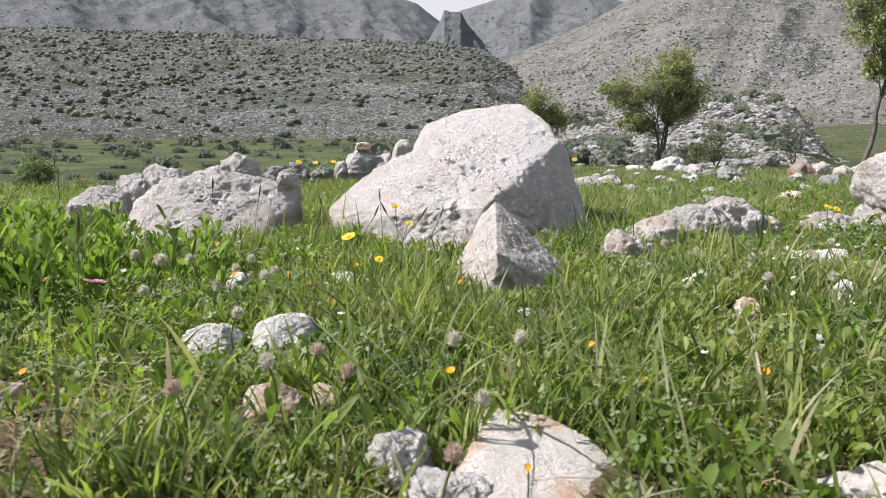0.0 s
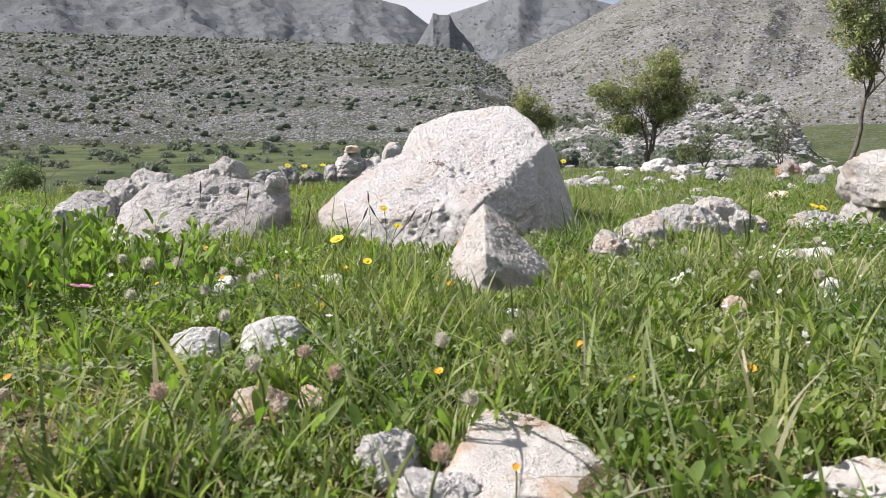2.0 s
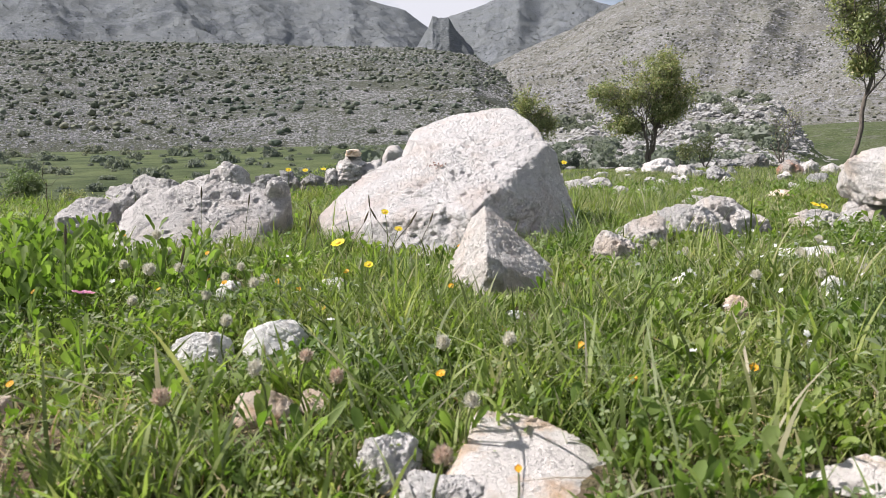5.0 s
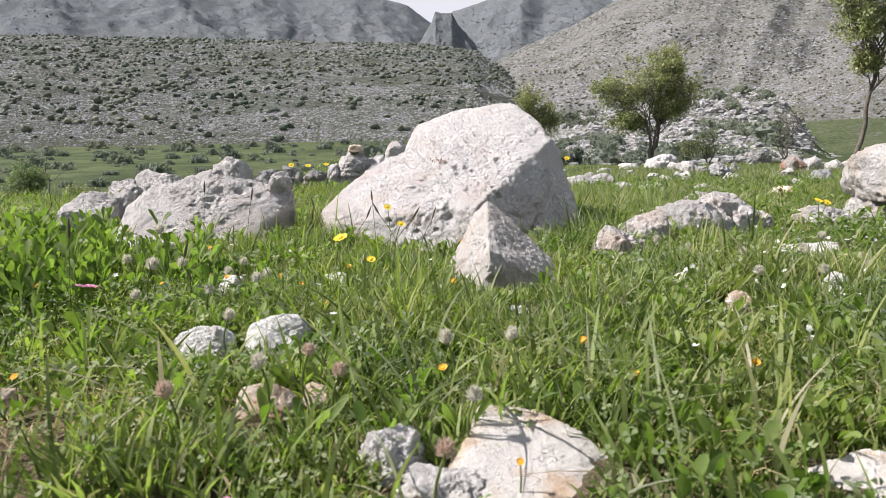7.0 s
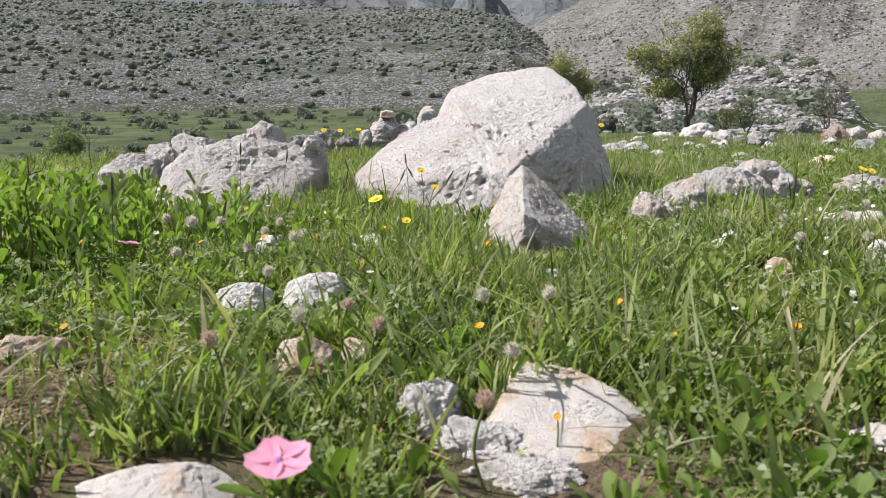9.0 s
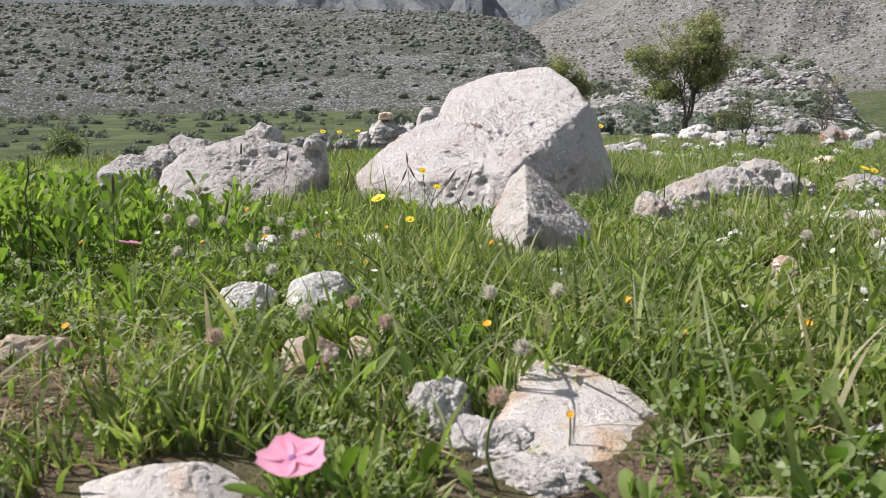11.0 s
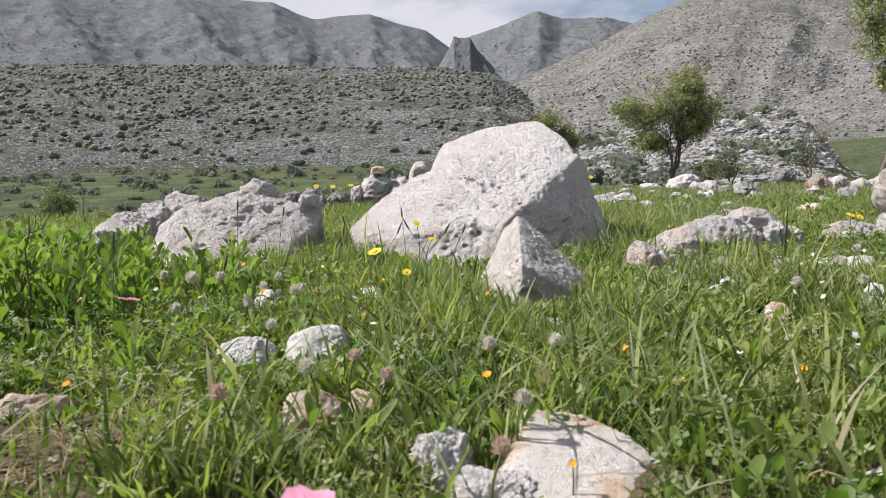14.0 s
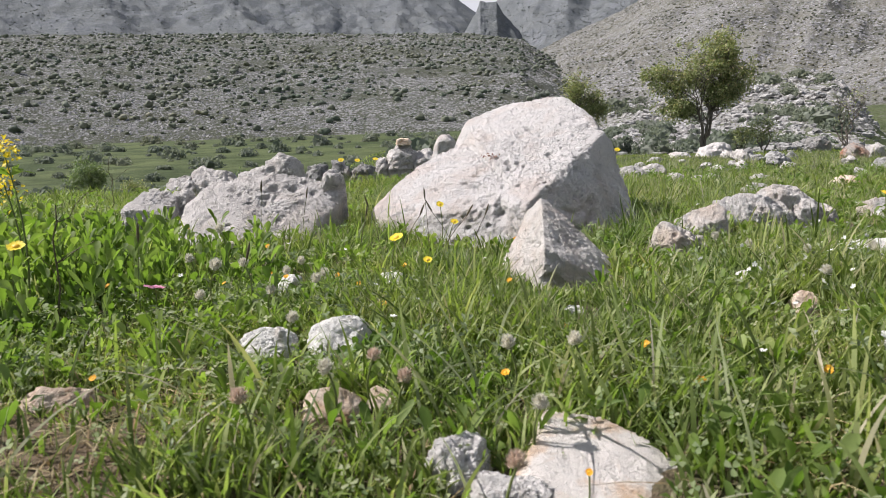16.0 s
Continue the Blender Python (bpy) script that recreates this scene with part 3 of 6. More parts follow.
def hull_planes(points):
    """The outer planes (normal, distance) of a convex body given by its corners."""
    p = np.array([tuple(q) for q in points])
    planes = {}
    for i in range(len(p)):
        for j in range(i + 1, len(p)):
            for k in range(j + 1, len(p)):
                nrm = np.cross(p[j] - p[i], p[k] - p[i])
                size = np.linalg.norm(nrm)
                if size < 1e-7:
                    continue
                nrm = nrm / size
                side = (p - p[i]) @ nrm
                if side.max() > 1e-6 and side.min() < -1e-6:
                    continue
                nrm = nrm if side.max() <= 1e-6 else -nrm
                planes[tuple(np.round(nrm, 3))] = (nrm, float(nrm @ p[i]))
    return [q for q in planes.values() if q[1] > 0]


def chunk(lobes, level, centre, round_=0.02, rough=0.02, grain=6.0, pits=0, pit_r=0.02, pit_d=0.015, seed=0, strata=0.0, holes=(), cracks=(), chips=0, bite=0.11):
    """A block of stone: the union of convex lobes about one centre, with worn edges, broken relief and solution pits."""
    d, t = SPHERES[level]
    c = np.array(centre)
    r = np.zeros(len(d))
    for lobe in lobes:
        s = np.full(len(d), 1e9)
        for nrm, off in hull_planes([Vector(p) - Vector(centre) for p in lobe]):
            k = d @ nrm
            ray = np.where(k > 1e-3, off / np.maximum(k, 1e-3), 50.0)
            s = np.minimum(s, ray)
        r = np.maximum(r, s)
    flake = np.random.default_rng(seed + 300)
    for _ in range(chips):
        nrm = flake.normal(size=3)
        nrm /= np.linalg.norm(nrm)
        k = d @ nrm
        face = (r * k).max() * (1.0 - bite * (0.1 + 0.9 * flake.random()))
        r = np.minimum(r, np.where(k > 0.05, face / np.maximum(k, 0.05), 50.0))
    v = d * r[:, None]
    off = seed * 3.7
    disp = rough * (0.45 * fbm(v * grain + off, 6, seed, 0.6) + 0.5 * ridged(v * grain * 0.6 + off, 4, seed + 3) - 0.2)
    disp = disp - rough * 0.55 * np.clip(ridged(v * grain * 3.1 + off, 3, seed + 5), 0.55, 2.0)
    if strata:
        disp = disp + strata * vnoise(np.stack([v[:, 0] * grain * 0.4, v[:, 1] * grain * 0.4, v[:, 2] * grain * 3.5], 1), seed + 7)
    rng = np.random.default_rng(seed + 100)
    for k in rng.integers(0, len(d), pits):
        pr = pit_r * (0.35 + 1.1 * rng.random() ** 2)
        e = np.linalg.norm((v - v[k]) * np.array([1, 1, 1.4]), axis=1) / pr
        disp = disp - pit_d * (pr / pit_r) * np.exp(-e ** 4)
    for hx, hy, hz, hr, hd in holes:
        e = np.linalg.norm(v + c - np.array([hx, hy, hz]), axis=1) / hr
        disp = disp - hd * np.exp(-e ** 4)
    for a, b, w, depth in cracks:
        a, b = np.array(a), np.array(b)
        q = v + c - a
        f = np.clip(q @ (b - a) / ((b - a) @ (b - a)), 0, 1)
        e = np.linalg.norm(q - f[:, None] * (b - a) + 0.006 * vnoise(v * 40, seed + 11)[:, None], axis=1) / w
        disp = disp - depth * np.exp(-e ** 2)
    v = v + d * disp[:, None]
    return v + c, t


def lump(rx, ry, rz, level=4, seed=0, rough=0.10, cuts=15, at=(0, 0, 0), pits=0, grain=1.0, strata=0.0, sink=0.35, worn=0.0):
    """A loose stone: an ellipsoid broken by random flat faces."""
    rng = np.random.default_rng(seed + 7000)
    d, t = SPHERES[level]
    r = np.ones(len(d))
    for _ in range(cuts):
        nrm = rng.normal(size=3)
        nrm /= np.linalg.norm(nrm)
        off = 0.52 + 0.36 * rng.random() + worn
        k = d @ nrm
        r = np.minimum(r, np.where(k > 0.05, off / np.maximum(k, 0.05), 9))
    v = d * r[:, None]
    disp = rough * (0.5 * fbm(v * 2.4 * grain + seed, 6, seed, 0.6) + 0.45 * ridged(v * 1.7 * grain + seed, 5, seed + 2))
    disp = disp - rough * 0.5 * np.clip(ridged(v * 6.5 * grain + seed, 3, seed + 4), 0.5, 2.0)
    if strata:
        disp = disp + strata * vnoise(np.stack([v[:, 0] * 1.2, v[:, 1] * 1.2, v[:, 2] * 8], 1), seed + 7)
    for k in rng.integers(0, len(d), pits):
        pr = 0.10 + 0.16 * rng.random() ** 2
        disp = disp - 0.7 * pr * np.exp(-(np.linalg.norm(v - v[k], axis=1) / pr) ** 4)
    v = (v + d * disp[:, None]) * np.array([rx, ry, rz])
    v[:, 2] += rz * (1 - sink)
    return v + np.array(at), t


def joined(pieces):
    vs, ts, k = [], [], 0
    for v, t in pieces:
        vs.append(v)
        ts.append(t + k)
        k += len(v)
    return np.concatenate(vs), np.concatenate(ts)


def stone(name, x, y, pieces, mat, label, turn=0.0, z=None, foot=None, category="rock", group="", size=1.0):
    if len(pieces) == 1:
        ob = new(name, mesh_np(name, *pieces[0], mat))
    else:
        ob = new(name)
        for v, t in pieces:
            part("block", mesh_np("block", v, t, mat), ob)
    ob.matrix_world = pose(x, y, gz(x, y) if z is None else z, 0, 0, turn) @ Matrix.Scale(size, 4)
    if foot:
        FOOT.append((x, y, foot[0], foot[1]))
    return tagged(ob, label, category, group)


# the great boulder (corners in metres from its own foot)
BX, BY = 0.08, 2.40
BZ = -0.10
upper = [(-0.161, 0.32, 0.374), (-0.144, 0.38, 0.394), (-0.001, 0.46, 0.446), (0.109, 0.44, 0.446), (0.21, 0.32, 0.471), (0.284, 0.18, 0.408), (0.325, 0.02, 0.338), (0.264, -0.07, 0.271), (0.203, -0.15, 0.207), (0.099, -0.24, 0.182), (0.042, -0.31, 0.139), (0.367, 0.12, 0.286), (0.4, 0.14, 0.195), (0.404, 0.1, 0.116)] + [(0.42, 0.02, 0.06), (0.47, -0.05, -0.10), (0.04, -0.37, -0.10), (0.25, -0.30, -0.10), (-0.10, 0.10, -0.10), (0.25, 0.62, 0.36), (0.43, 0.50, 0.18), (0.50, 0.36, -0.10), (-0.40, 0.52, -0.10), (-0.16, 0.58, 0.28)]
lower = [(-0.487, -0.04, 0.052), (-0.484, 0.02, 0.095), (-0.424, 0.08, 0.15), (-0.35, 0.16, 0.222), (-0.238, 0.22, 0.274), (-0.168, 0.24, 0.299), (0.042, -0.31, 0.139)] + [(-0.46, -0.06, -0.10), (0.04, -0.37, -0.10), (0.2, 0.1, 0.2), (-0.40, 0.52, -0.10), (0.2, 0.4, -0.1), (-0.15, 0.5, 0.25), (-0.30, 0.42, 0.18)]
stone("boulder", BX, BY, [chunk([upper, lower], 7, (0.02, 0.06, 0.10), 0.02, 0.0105, 15, 260, 0.0085, 0.010, 4,
      holes=[(0.043, 0.332, 0.416, 0.024, 0.03), (0.085, 0.14, 0.35, 0.022, 0.024), (0.047, 0.104, 0.333, 0.018, 0.02), (-0.078, 0.188, 0.328, 0.013, 0.014), (0.006, 0.096, 0.314, 0.013, 0.014), (0.136, -0.062, 0.271, 0.013, 0.014), (0.03, -0.06, 0.243, 0.013, 0.014), (0.051, -0.087, 0.236, 0.013, 0.014), (-0.179, 0.156, 0.267, 0.013, 0.014), (-0.212, 0.151, 0.253, 0.013, 0.014), (-0.306, 0.007, 0.161, 0.013, 0.014), (-0.026, -0.171, 0.176, 0.013, 0.014), (0.023, -0.206, 0.178, 0.013, 0.014), (-0.073, -0.199, 0.118, 0.034, 0.026), (-0.029, -0.254, 0.101, 0.036, 0.03), (-0.145, -0.187, 0.129, 0.013, 0.014), (0.193, 0.101, 0.365, 0.013, 0.014), (0.291, 0.08, 0.359, 0.013, 0.014)],
      cracks=[((0.193, -0.253, 0.047), (0.234, -0.225, 0.047), 0.009, 0.022), ((0.234, -0.225, 0.047), (0.247, -0.196, 0.065), 0.009, 0.022), ((0.247, -0.196, 0.065), (0.261, -0.177, 0.084), 0.009, 0.022), ((0.157, -0.237, 0.104), (0.194, -0.226, 0.088), 0.008, 0.014), ((0.194, -0.226, 0.088), (0.221, -0.202, 0.099), 0.008, 0.014), ((0.298, -0.049, 0.232), (0.306, -0.085, 0.178), 0.009, 0.016)])], M_BOULDER,
      "huge pale limestone boulder with pitted sunlit face, in grass", 0, BZ, (0.42, 0.30))
# the leaning wedge before it
PX, PY = 0.155, 1.62
wedge = [(-0.022, 0.11, 0.147), (-0.01, 0.12, 0.143), (-0.051, 0.15, 0.114), (-0.081, 0.14, 0.049), (-0.118, 0.12, -0.024), (-0.013, -0.1, 0.059), (-0.033, -0.1, 0.067), (0.038, 0.13, 0.095), (0.101, 0.11, 0.032), (0.144, 0.06, -0.004), (-0.150, 0.12, -0.08), (-0.03, -0.12, 0.0), (-0.04, -0.14, -0.08), (0.06, -0.10, -0.08), (0.20, 0.0, -0.08), (-0.08, 0.26, -0.08), (0.17, 0.26, -0.08)]
stone("pointed_stone", PX, PY, [chunk([wedge], 7, (0.0, 0.04, 0.03), 0.01, 0.0050, 30, 110, 0.0055, 0.006, 8, holes=[(-0.02, -0.12, -0.005, 0.024, 0.025), (-0.005, -0.11, 0.045, 0.012, 0.010)])], M_WEDGE,
      "pyramid-shaped pale limestone block leaning before a boulder", 0, -0.068, (0.13, 0.13), size=1.10)


def small_rock(name, x, y, w, d, h, mat, label, seed, level=5, turn=0.0, top=None, **kw):
    """One loose stone, w by d, standing h out of the soil (or with its top at that height)."""
    rz = h / 1.65 * 1.3
    z = None if top is None else top - rz * 1.6
    return stone(name, x, y, [lump(w / 1.85, d / 1.85, rz, level, seed, **kw)], mat, label, turn, z, (w * 0.46, d * 0.46))


def bed(outline, front, back, lean=0.45, narrow=0.75, y=0.0, base=0.04):
    """A convex block of rock with the given upright outline (x, z), thick before and behind it; lean lowers its front top edge."""
    xs, zs = [p[0] for p in outline], [p[1] for p in outline]
    mid, low = (min(xs) + max(xs)) / 2, min(zs) - base
    lobe = [(x, y, z) for x, z in outline]
    for off, drop in ((-front, lean), (back, 0.35)):
        lobe += [(mid + (x - mid) * narrow, y + off, low + (z - low) * (1 - drop)) for x, z in outline]
    lobe += [(mid + (x - mid) * narrow, y + off, low) for off in (-front * 1.1, back) for x in (min(xs), max(xs))]
    return lobe


def beds(blocks, seed, rough=0.012, grain=12, pits=60, pit=0.012, strata=0.0, chips=14, bite=0.11, base=0.04):
    """Several such blocks, each weathered into a piece of its own: rows of outline, front, back, lean, y and detail."""
    out = []
    for k, (outline, front, back, lean, y, level, holes) in enumerate(blocks):
        lobe = bed(outline, front, back, lean, 0.75, y, base)
        c = np.mean(np.array(lobe), axis=0)
        out.append(chunk([lobe], level, tuple(c), 0.02, rough, grain, pits, pit, pit * 0.8, seed + k * 3, strata, holes, (), chips, bite))
    return out


# stones in the near turf
near = "stones in the turf"
plate = [(-0.045, 0.085, 0.036), (0.015, 0.075, 0.030), (0.055, 0.045, 0.018), (0.084, 0.010, 0.000), (-0.066, 0.020, 0.022), (-0.070, -0.050, -0.002), (-0.030, -0.105, -0.014), (0.030, -0.080, -0.006), (0.078, -0.025, -0.020), (-0.095, -0.01, -0.012), (-0.112, -0.05, -0.030), (-0.105, 0.06, -0.05), (0.08, 0.08, -0.05), (0.09, -0.03, -0.05), (-0.08, -0.11, -0.05), (0.03, -0.11, -0.05)]
stone("white_stone", 0.096, 0.635, [chunk([plate], 6, (0.0, 0.0, -0.012), 0.01, 0.0030, 22, 14, 0.005, 0.003, 24, 0.0006, holes=[(-0.03, -0.075, 0.0, 0.009, 0.012), (0.070, 0.0, 0.004, 0.010, 0.006)], cracks=[((-0.06, 0.05, 0.027), (0.0, 0.045, 0.030), 0.004, 0.004), ((-0.06, 0.02, 0.022), (0.01, 0.0, 0.018), 0.004, 0.003)])], M_STAIN, "flat white stone with an orange stain", 0, -0.056, (0.075, 0.07), "rock", near)
ragged = [lump(0.040, 0.036, 0.046, 6, 22, 0.11, 12, (-0.044, 0.03, 0.0), 9, 1.6, 0.03, 0.5), lump(0.050, 0.036, 0.034, 6, 23, 0.12, 12, (0.002, -0.012, -0.006), 8, 1.6, 0.03, 0.5), lump(0.062, 0.034, 0.030, 6, 26, 0.12, 12, (0.040, -0.068, -0.004), 7, 1.6, 0.03, 0.5)]
stone("grey_stone", 0.0, 0.605, ragged, M_GREYSTONE, "ragged grey stone with sharp furrows against a white one", 0, -0.076, (0.045, 0.035), "rock", near)
FOOT.append((0.0, 0.60, 0.05, 0.05))
FOOT.append((0.05, 0.515, 0.095, 0.055))
tan = [(-0.047, -0.009), (-0.042, 0.014), (-0.034, 0.026), (-0.006, 0.03), (0.023, 0.021), (0.034, 0.005), (0.031, -0.015), (-0.003, -0.032)]
stone("tan_stone", -0.193, 0.775, beds([(tan, 0.030, 0.06, 0.25, 0.0, 6, [(0.03, -0.03, -0.02, 0.016, 0.012)])], 311, 0.0035, 30, 20, 0.005, 0.0008), M_TAN, "tan stone with a dark orange underside", 0, -0.045, (0.055, 0.04), "rock", near)
small_rock("tan_stone", -0.138, 0.790, 0.062, 0.035, 0.028, M_TAN, "small tan stone lying beside a larger one", 32, 4, 0, -0.022)
pale_a = [(-0.063, 0.009), (-0.041, 0.038), (-0.017, 0.05), (0.018, 0.049), (0.039, 0.036), (0.045, 0.018), (0.028, 0.002)]
pale_b = [(-0.061, 0.015), (-0.057, 0.042), (-0.034, 0.057), (-0.009, 0.063), (0.017, 0.062), (0.041, 0.048), (0.047, 0.027), (0.041, 0.007)]
stone("white_stone", -0.355, 1.04, beds([(pale_a, 0.035, 0.06, 0.45, 0.0, 6, [(0.015, 0.0, 0.03, 0.010, 0.012)])], 331, 0.005, 28, 24, 0.006, 0.0, 34), M_WHITE, "low white stone with grey furrows", 0, -0.068, (0.045, 0.022), "rock", near)
stone("white_stone", -0.238, 1.05, beds([(pale_b, 0.040, 0.07, 0.45, 0.0, 6, [])], 341, 0.004, 26, 16, 0.005, 0.0, 34), M_WHITE, "white stone with a faint orange streak", 0, -0.068, (0.05, 0.025), "rock", near)
pale_c = [(-0.035, -0.039), (-0.031, 0.004), (-0.013, 0.021), (0.02, 0.016), (0.045, -0.007), (0.05, -0.041)]
stone("pale_stone", 0.158, 1.30, beds([(pale_c, 0.035, 0.05, 0.35, 0.0, 5, [])], 351, 0.005, 26, 16, 0.006, 0.0, 34), M_WHITE, "pale stone half hidden in grass", 0, -0.08, (0.045, 0.05), "rock", near)
pale_d = [(-0.047, 0.02), (-0.042, 0.032), (0.002, 0.045), (0.024, 0.039), (0.032, 0.016)]
stone("white_stone", -0.218, 1.52, beds([(pale_d, 0.03, 0.05, 0.35, 0.0, 5, [])], 361, 0.006, 26, 16, 0.006, 0.0, 34), M_WHITE, "small white stone in tall grass", 0, -0.08, (0.045, 0.04), "rock", near)
pale_e = [(-0.007, 0.024), (-0.01, 0.051), (0.004, 0.062), (0.03, 0.057), (0.044, 0.04), (0.045, 0.015)]
stone("pale_stone", 0.555, 1.26, beds([(pale_e, 0.025, 0.04, 0.30, 0.0, 5, [])], 371, 0.004, 30, 14, 0.005), M_TAN, "small pale pinkish stone in grass", 0, -0.09, (0.03, 0.03), "rock", near)
pale_f = [(-0.012, 0.012), (-0.011, 0.043), (0.008, 0.055), (0.042, 0.051), (0.056, 0.023)]
stone("pale_stone", 0.53, 1.48, beds([(pale_f, 0.025, 0.04, 0.30, 0.0, 5, [])], 381, 0.004, 30, 14, 0.005), M_WHITE, "small pale stone in grass", 0, -0.09, (0.035, 0.03), "rock", near)
low = [(-0.079, 0.013), (-0.054, 0.028), (-0.028, 0.037), (-0.003, 0.042), (0.011, 0.038), (0.029, 0.044), (0.051, 0.035), (0.069, 0.026), (0.081, 0.011)]
stone("white_stone", -0.262, 0.498, beds([(low, 0.06, 0.05, 0.35, 0.0, 6, [])], 391, 0.0028, 26, 18, 0.005, 0.0, 6), M_STAIN, "low white stone with orange patches", 0, -0.071, (0.10, 0.05), "rock", near, 1.06)
FOOT.append((-0.26, 0.43, 0.11, 0.05))
small_rock("white_stone", 0.405, 0.600, 0.120, 0.10, 0.055, M_STAIN, "white stone stained orange at its edge", 40, 6, 30, -0.034, rough=0.06, worn=0.10, pits=8)
small_rock("tan_stone", -0.565, 0.820, 0.125, 0.07, 0.060, M_TAN, "tan stone in bare soil and dry stalks", 41, 5, 10, -0.020, rough=0.12)
small_rock("tan_stone", -0.655, 0.800, 0.05, 0.05, 0.035, M_TAN, "small tan stone in bare soil", 42, 4, 0, -0.028)
small_rock("tan_stone", -0.460, 0.755, 0.030, 0.03, 0.035, M_TAN, "small pinkish stone in dry stalks", 43, 4, 0, -0.050)
small_rock("tan_stone", -0.190, 0.700, 0.050, 0.03, 0.035, M_TAN, "dark-edged tan stone under leaves", 46, 4, 0, -0.048)
small_rock("white_stone", 0.52, 0.92, 0.030, 0.025, 0.03, M_WHITE, "pebble of white limestone", 44, 4)
small_rock("white_stone", -0.44, 1.46, 0.06, 0.05, 0.05, M_WHITE, "small white stone under grass", 45, 4)
small_rock("white_stone", 0.77, 1.30, 0.06, 0.05, 0.055, M_WHITE, "small white stone in leafy turf", 46, 4)

for gap in ((0.150, 1.22, 0.050, 0.10), (0.54, 1.19, 0.035, 0.07)):
    FOOT.append(gap)

# the ledge on the right and what stands about it
ledge = beds([
    ([(-0.521, -0.032), (-0.513, 0.068), (-0.47, 0.113), (-0.421, 0.099), (-0.363, 0.063), (-0.337, -0.036)], 0.07, 0.10, 0.22, -0.42, 6, []),
    ([(-0.409, -0.058), (-0.402, 0.074), (-0.35, 0.098), (-0.28, 0.125), (-0.238, 0.121), (-0.225, -0.025)], 0.06, 0.12, 0.25, -0.22, 6, []),
    ([(-0.238, -0.061), (-0.217, 0.102), (-0.142, 0.123), (-0.046, 0.131), (0.039, 0.113), (0.067, -0.047)], 0.06, 0.14, 0.22, -0.02, 6, [(0.02, -0.08, 0.04, 0.03, 0.02)]),
    ([(-0.047, 0.002), (-0.032, 0.141), (0.019, 0.15), (0.071, 0.139), (0.145, 0.096), (0.155, -0.002)], 0.04, 0.14, 0.20, 0.06, 6, []),
    ([(0.03, -0.058), (0.045, 0.099), (0.104, 0.11), (0.184, 0.089), (0.219, 0.069), (0.236, -0.062)], 0.07, 0.12, 0.14, 0.05, 6, [(0.148, 0.010, 0.063, 0.028, 0.045)]),
], 61, 0.0085, 18, 90, 0.010, 0.003, 22, 0.16)
stone("rock_ledge", 0.96, 2.35, ledge, M_LEDGE, "long low pitted limestone ledge rising from grass", 0, -0.10, (0.30, 0.10))
FOOT.append((0.50, 1.92, 0.08, 0.07))
FOOT.append((0.66, 2.13, 0.09, 0.08))
slab = beds([([(-0.112, -0.02), (-0.097, 0.036), (-0.02, 0.044), (0.016, -0.023)], 0.06, 0.06, 0.25, 0.0, 6, []), ([(-0.02, -0.026), (-0.003, 0.034), (0.053, 0.046), (0.088, 0.036), (0.103, -0.028)], 0.06, 0.06, 0.25, 0.02, 6, [])], 671, 0.007, 24, 50, 0.008)
stone("slab", 1.02, 1.86, slab, M_WHITE, "low grey limestone slab among white flowers", 0, -0.09, (0.10, 0.06))
over = beds([
    ([(-0.101, -0.063), (-0.096, 0.088), (-0.063, 0.162), (0.096, 0.16), (0.207, -0.068)], 0.05, 0.14, 0.10, 0.02, 6, [(-0.085, -0.100, 0.155, 0.05, 0.05), (-0.147, -0.080, 0.114, 0.012, 0.03)]),
    ([(-0.145, 0.172), (-0.155, 0.257), (-0.106, 0.288), (-0.027, 0.304), (0.126, 0.316), (0.289, 0.225), (0.278, 0.135), (0.053, 0.186)], 0.17, 0.16, 0.02, -0.04, 6, []),
    ([(-0.211, -0.067), (-0.192, 0.066), (-0.092, 0.094), (0.081, 0.061), (0.138, -0.073)], 0.10, 0.10, 0.40, -0.08, 6, []),
    ([(-0.406, -0.06), (-0.393, 0.063), (-0.332, 0.083), (-0.246, 0.071), (-0.155, 0.046), (-0.129, -0.065)], 0.07, 0.10, 0.35, -0.10, 6, []),
], 71, 0.008, 16, 60, 0.011, 0.003, 8)
stone("rock", 1.72, 2.66, over, M_LEDGE, "tall undercut limestone rock with round solution holes", 0, -0.11, (0.24, 0.16))

# rocks on the left
pitted = beds([
    ([(-0.32, 0.006), (-0.272, 0.141), (-0.194, 0.183), (-0.176, 0.214), (-0.063, 0.2), (0.008, 0.215), (0.046, 0.251), (0.088, 0.241), (0.164, 0.208), (0.25, 0.195), (0.303, 0.164), (0.302, -0.005)], 0.30, 0.22, 0.66, 0.04, 7, [(-0.017, -0.02, 0.162, 0.018, 0.024), (-0.081, -0.02, 0.186, 0.018, 0.024), (-0.15, -0.02, 0.168, 0.018, 0.024), (0.034, -0.02, 0.146, 0.018, 0.024), (0.148, -0.02, 0.186, 0.018, 0.024), (-0.048, -0.02, 0.124, 0.018, 0.024), (-0.125, -0.02, 0.125, 0.018, 0.024), (0.087, -0.02, 0.135, 0.018, 0.024), (0.207, -0.02, 0.158, 0.018, 0.024), (0.163, -0.02, 0.12, 0.018, 0.024)]),
    ([(0.201, 0.114), (0.223, 0.229), (0.244, 0.246), (0.277, 0.244), (0.301, 0.216), (0.303, 0.093)], 0.07, 0.08, 0.10, 0.06, 6, [(0.272, 0, 0.186, 0.03, 0.04)]),
], 81, 0.0085, 16, 260, 0.011, 0.0, 9)
stone("rock", -0.80, 2.38, pitted, M_GREY, "broad pitted grey limestone rock with round hollows", 0, -0.11, (0.32, 0.17))
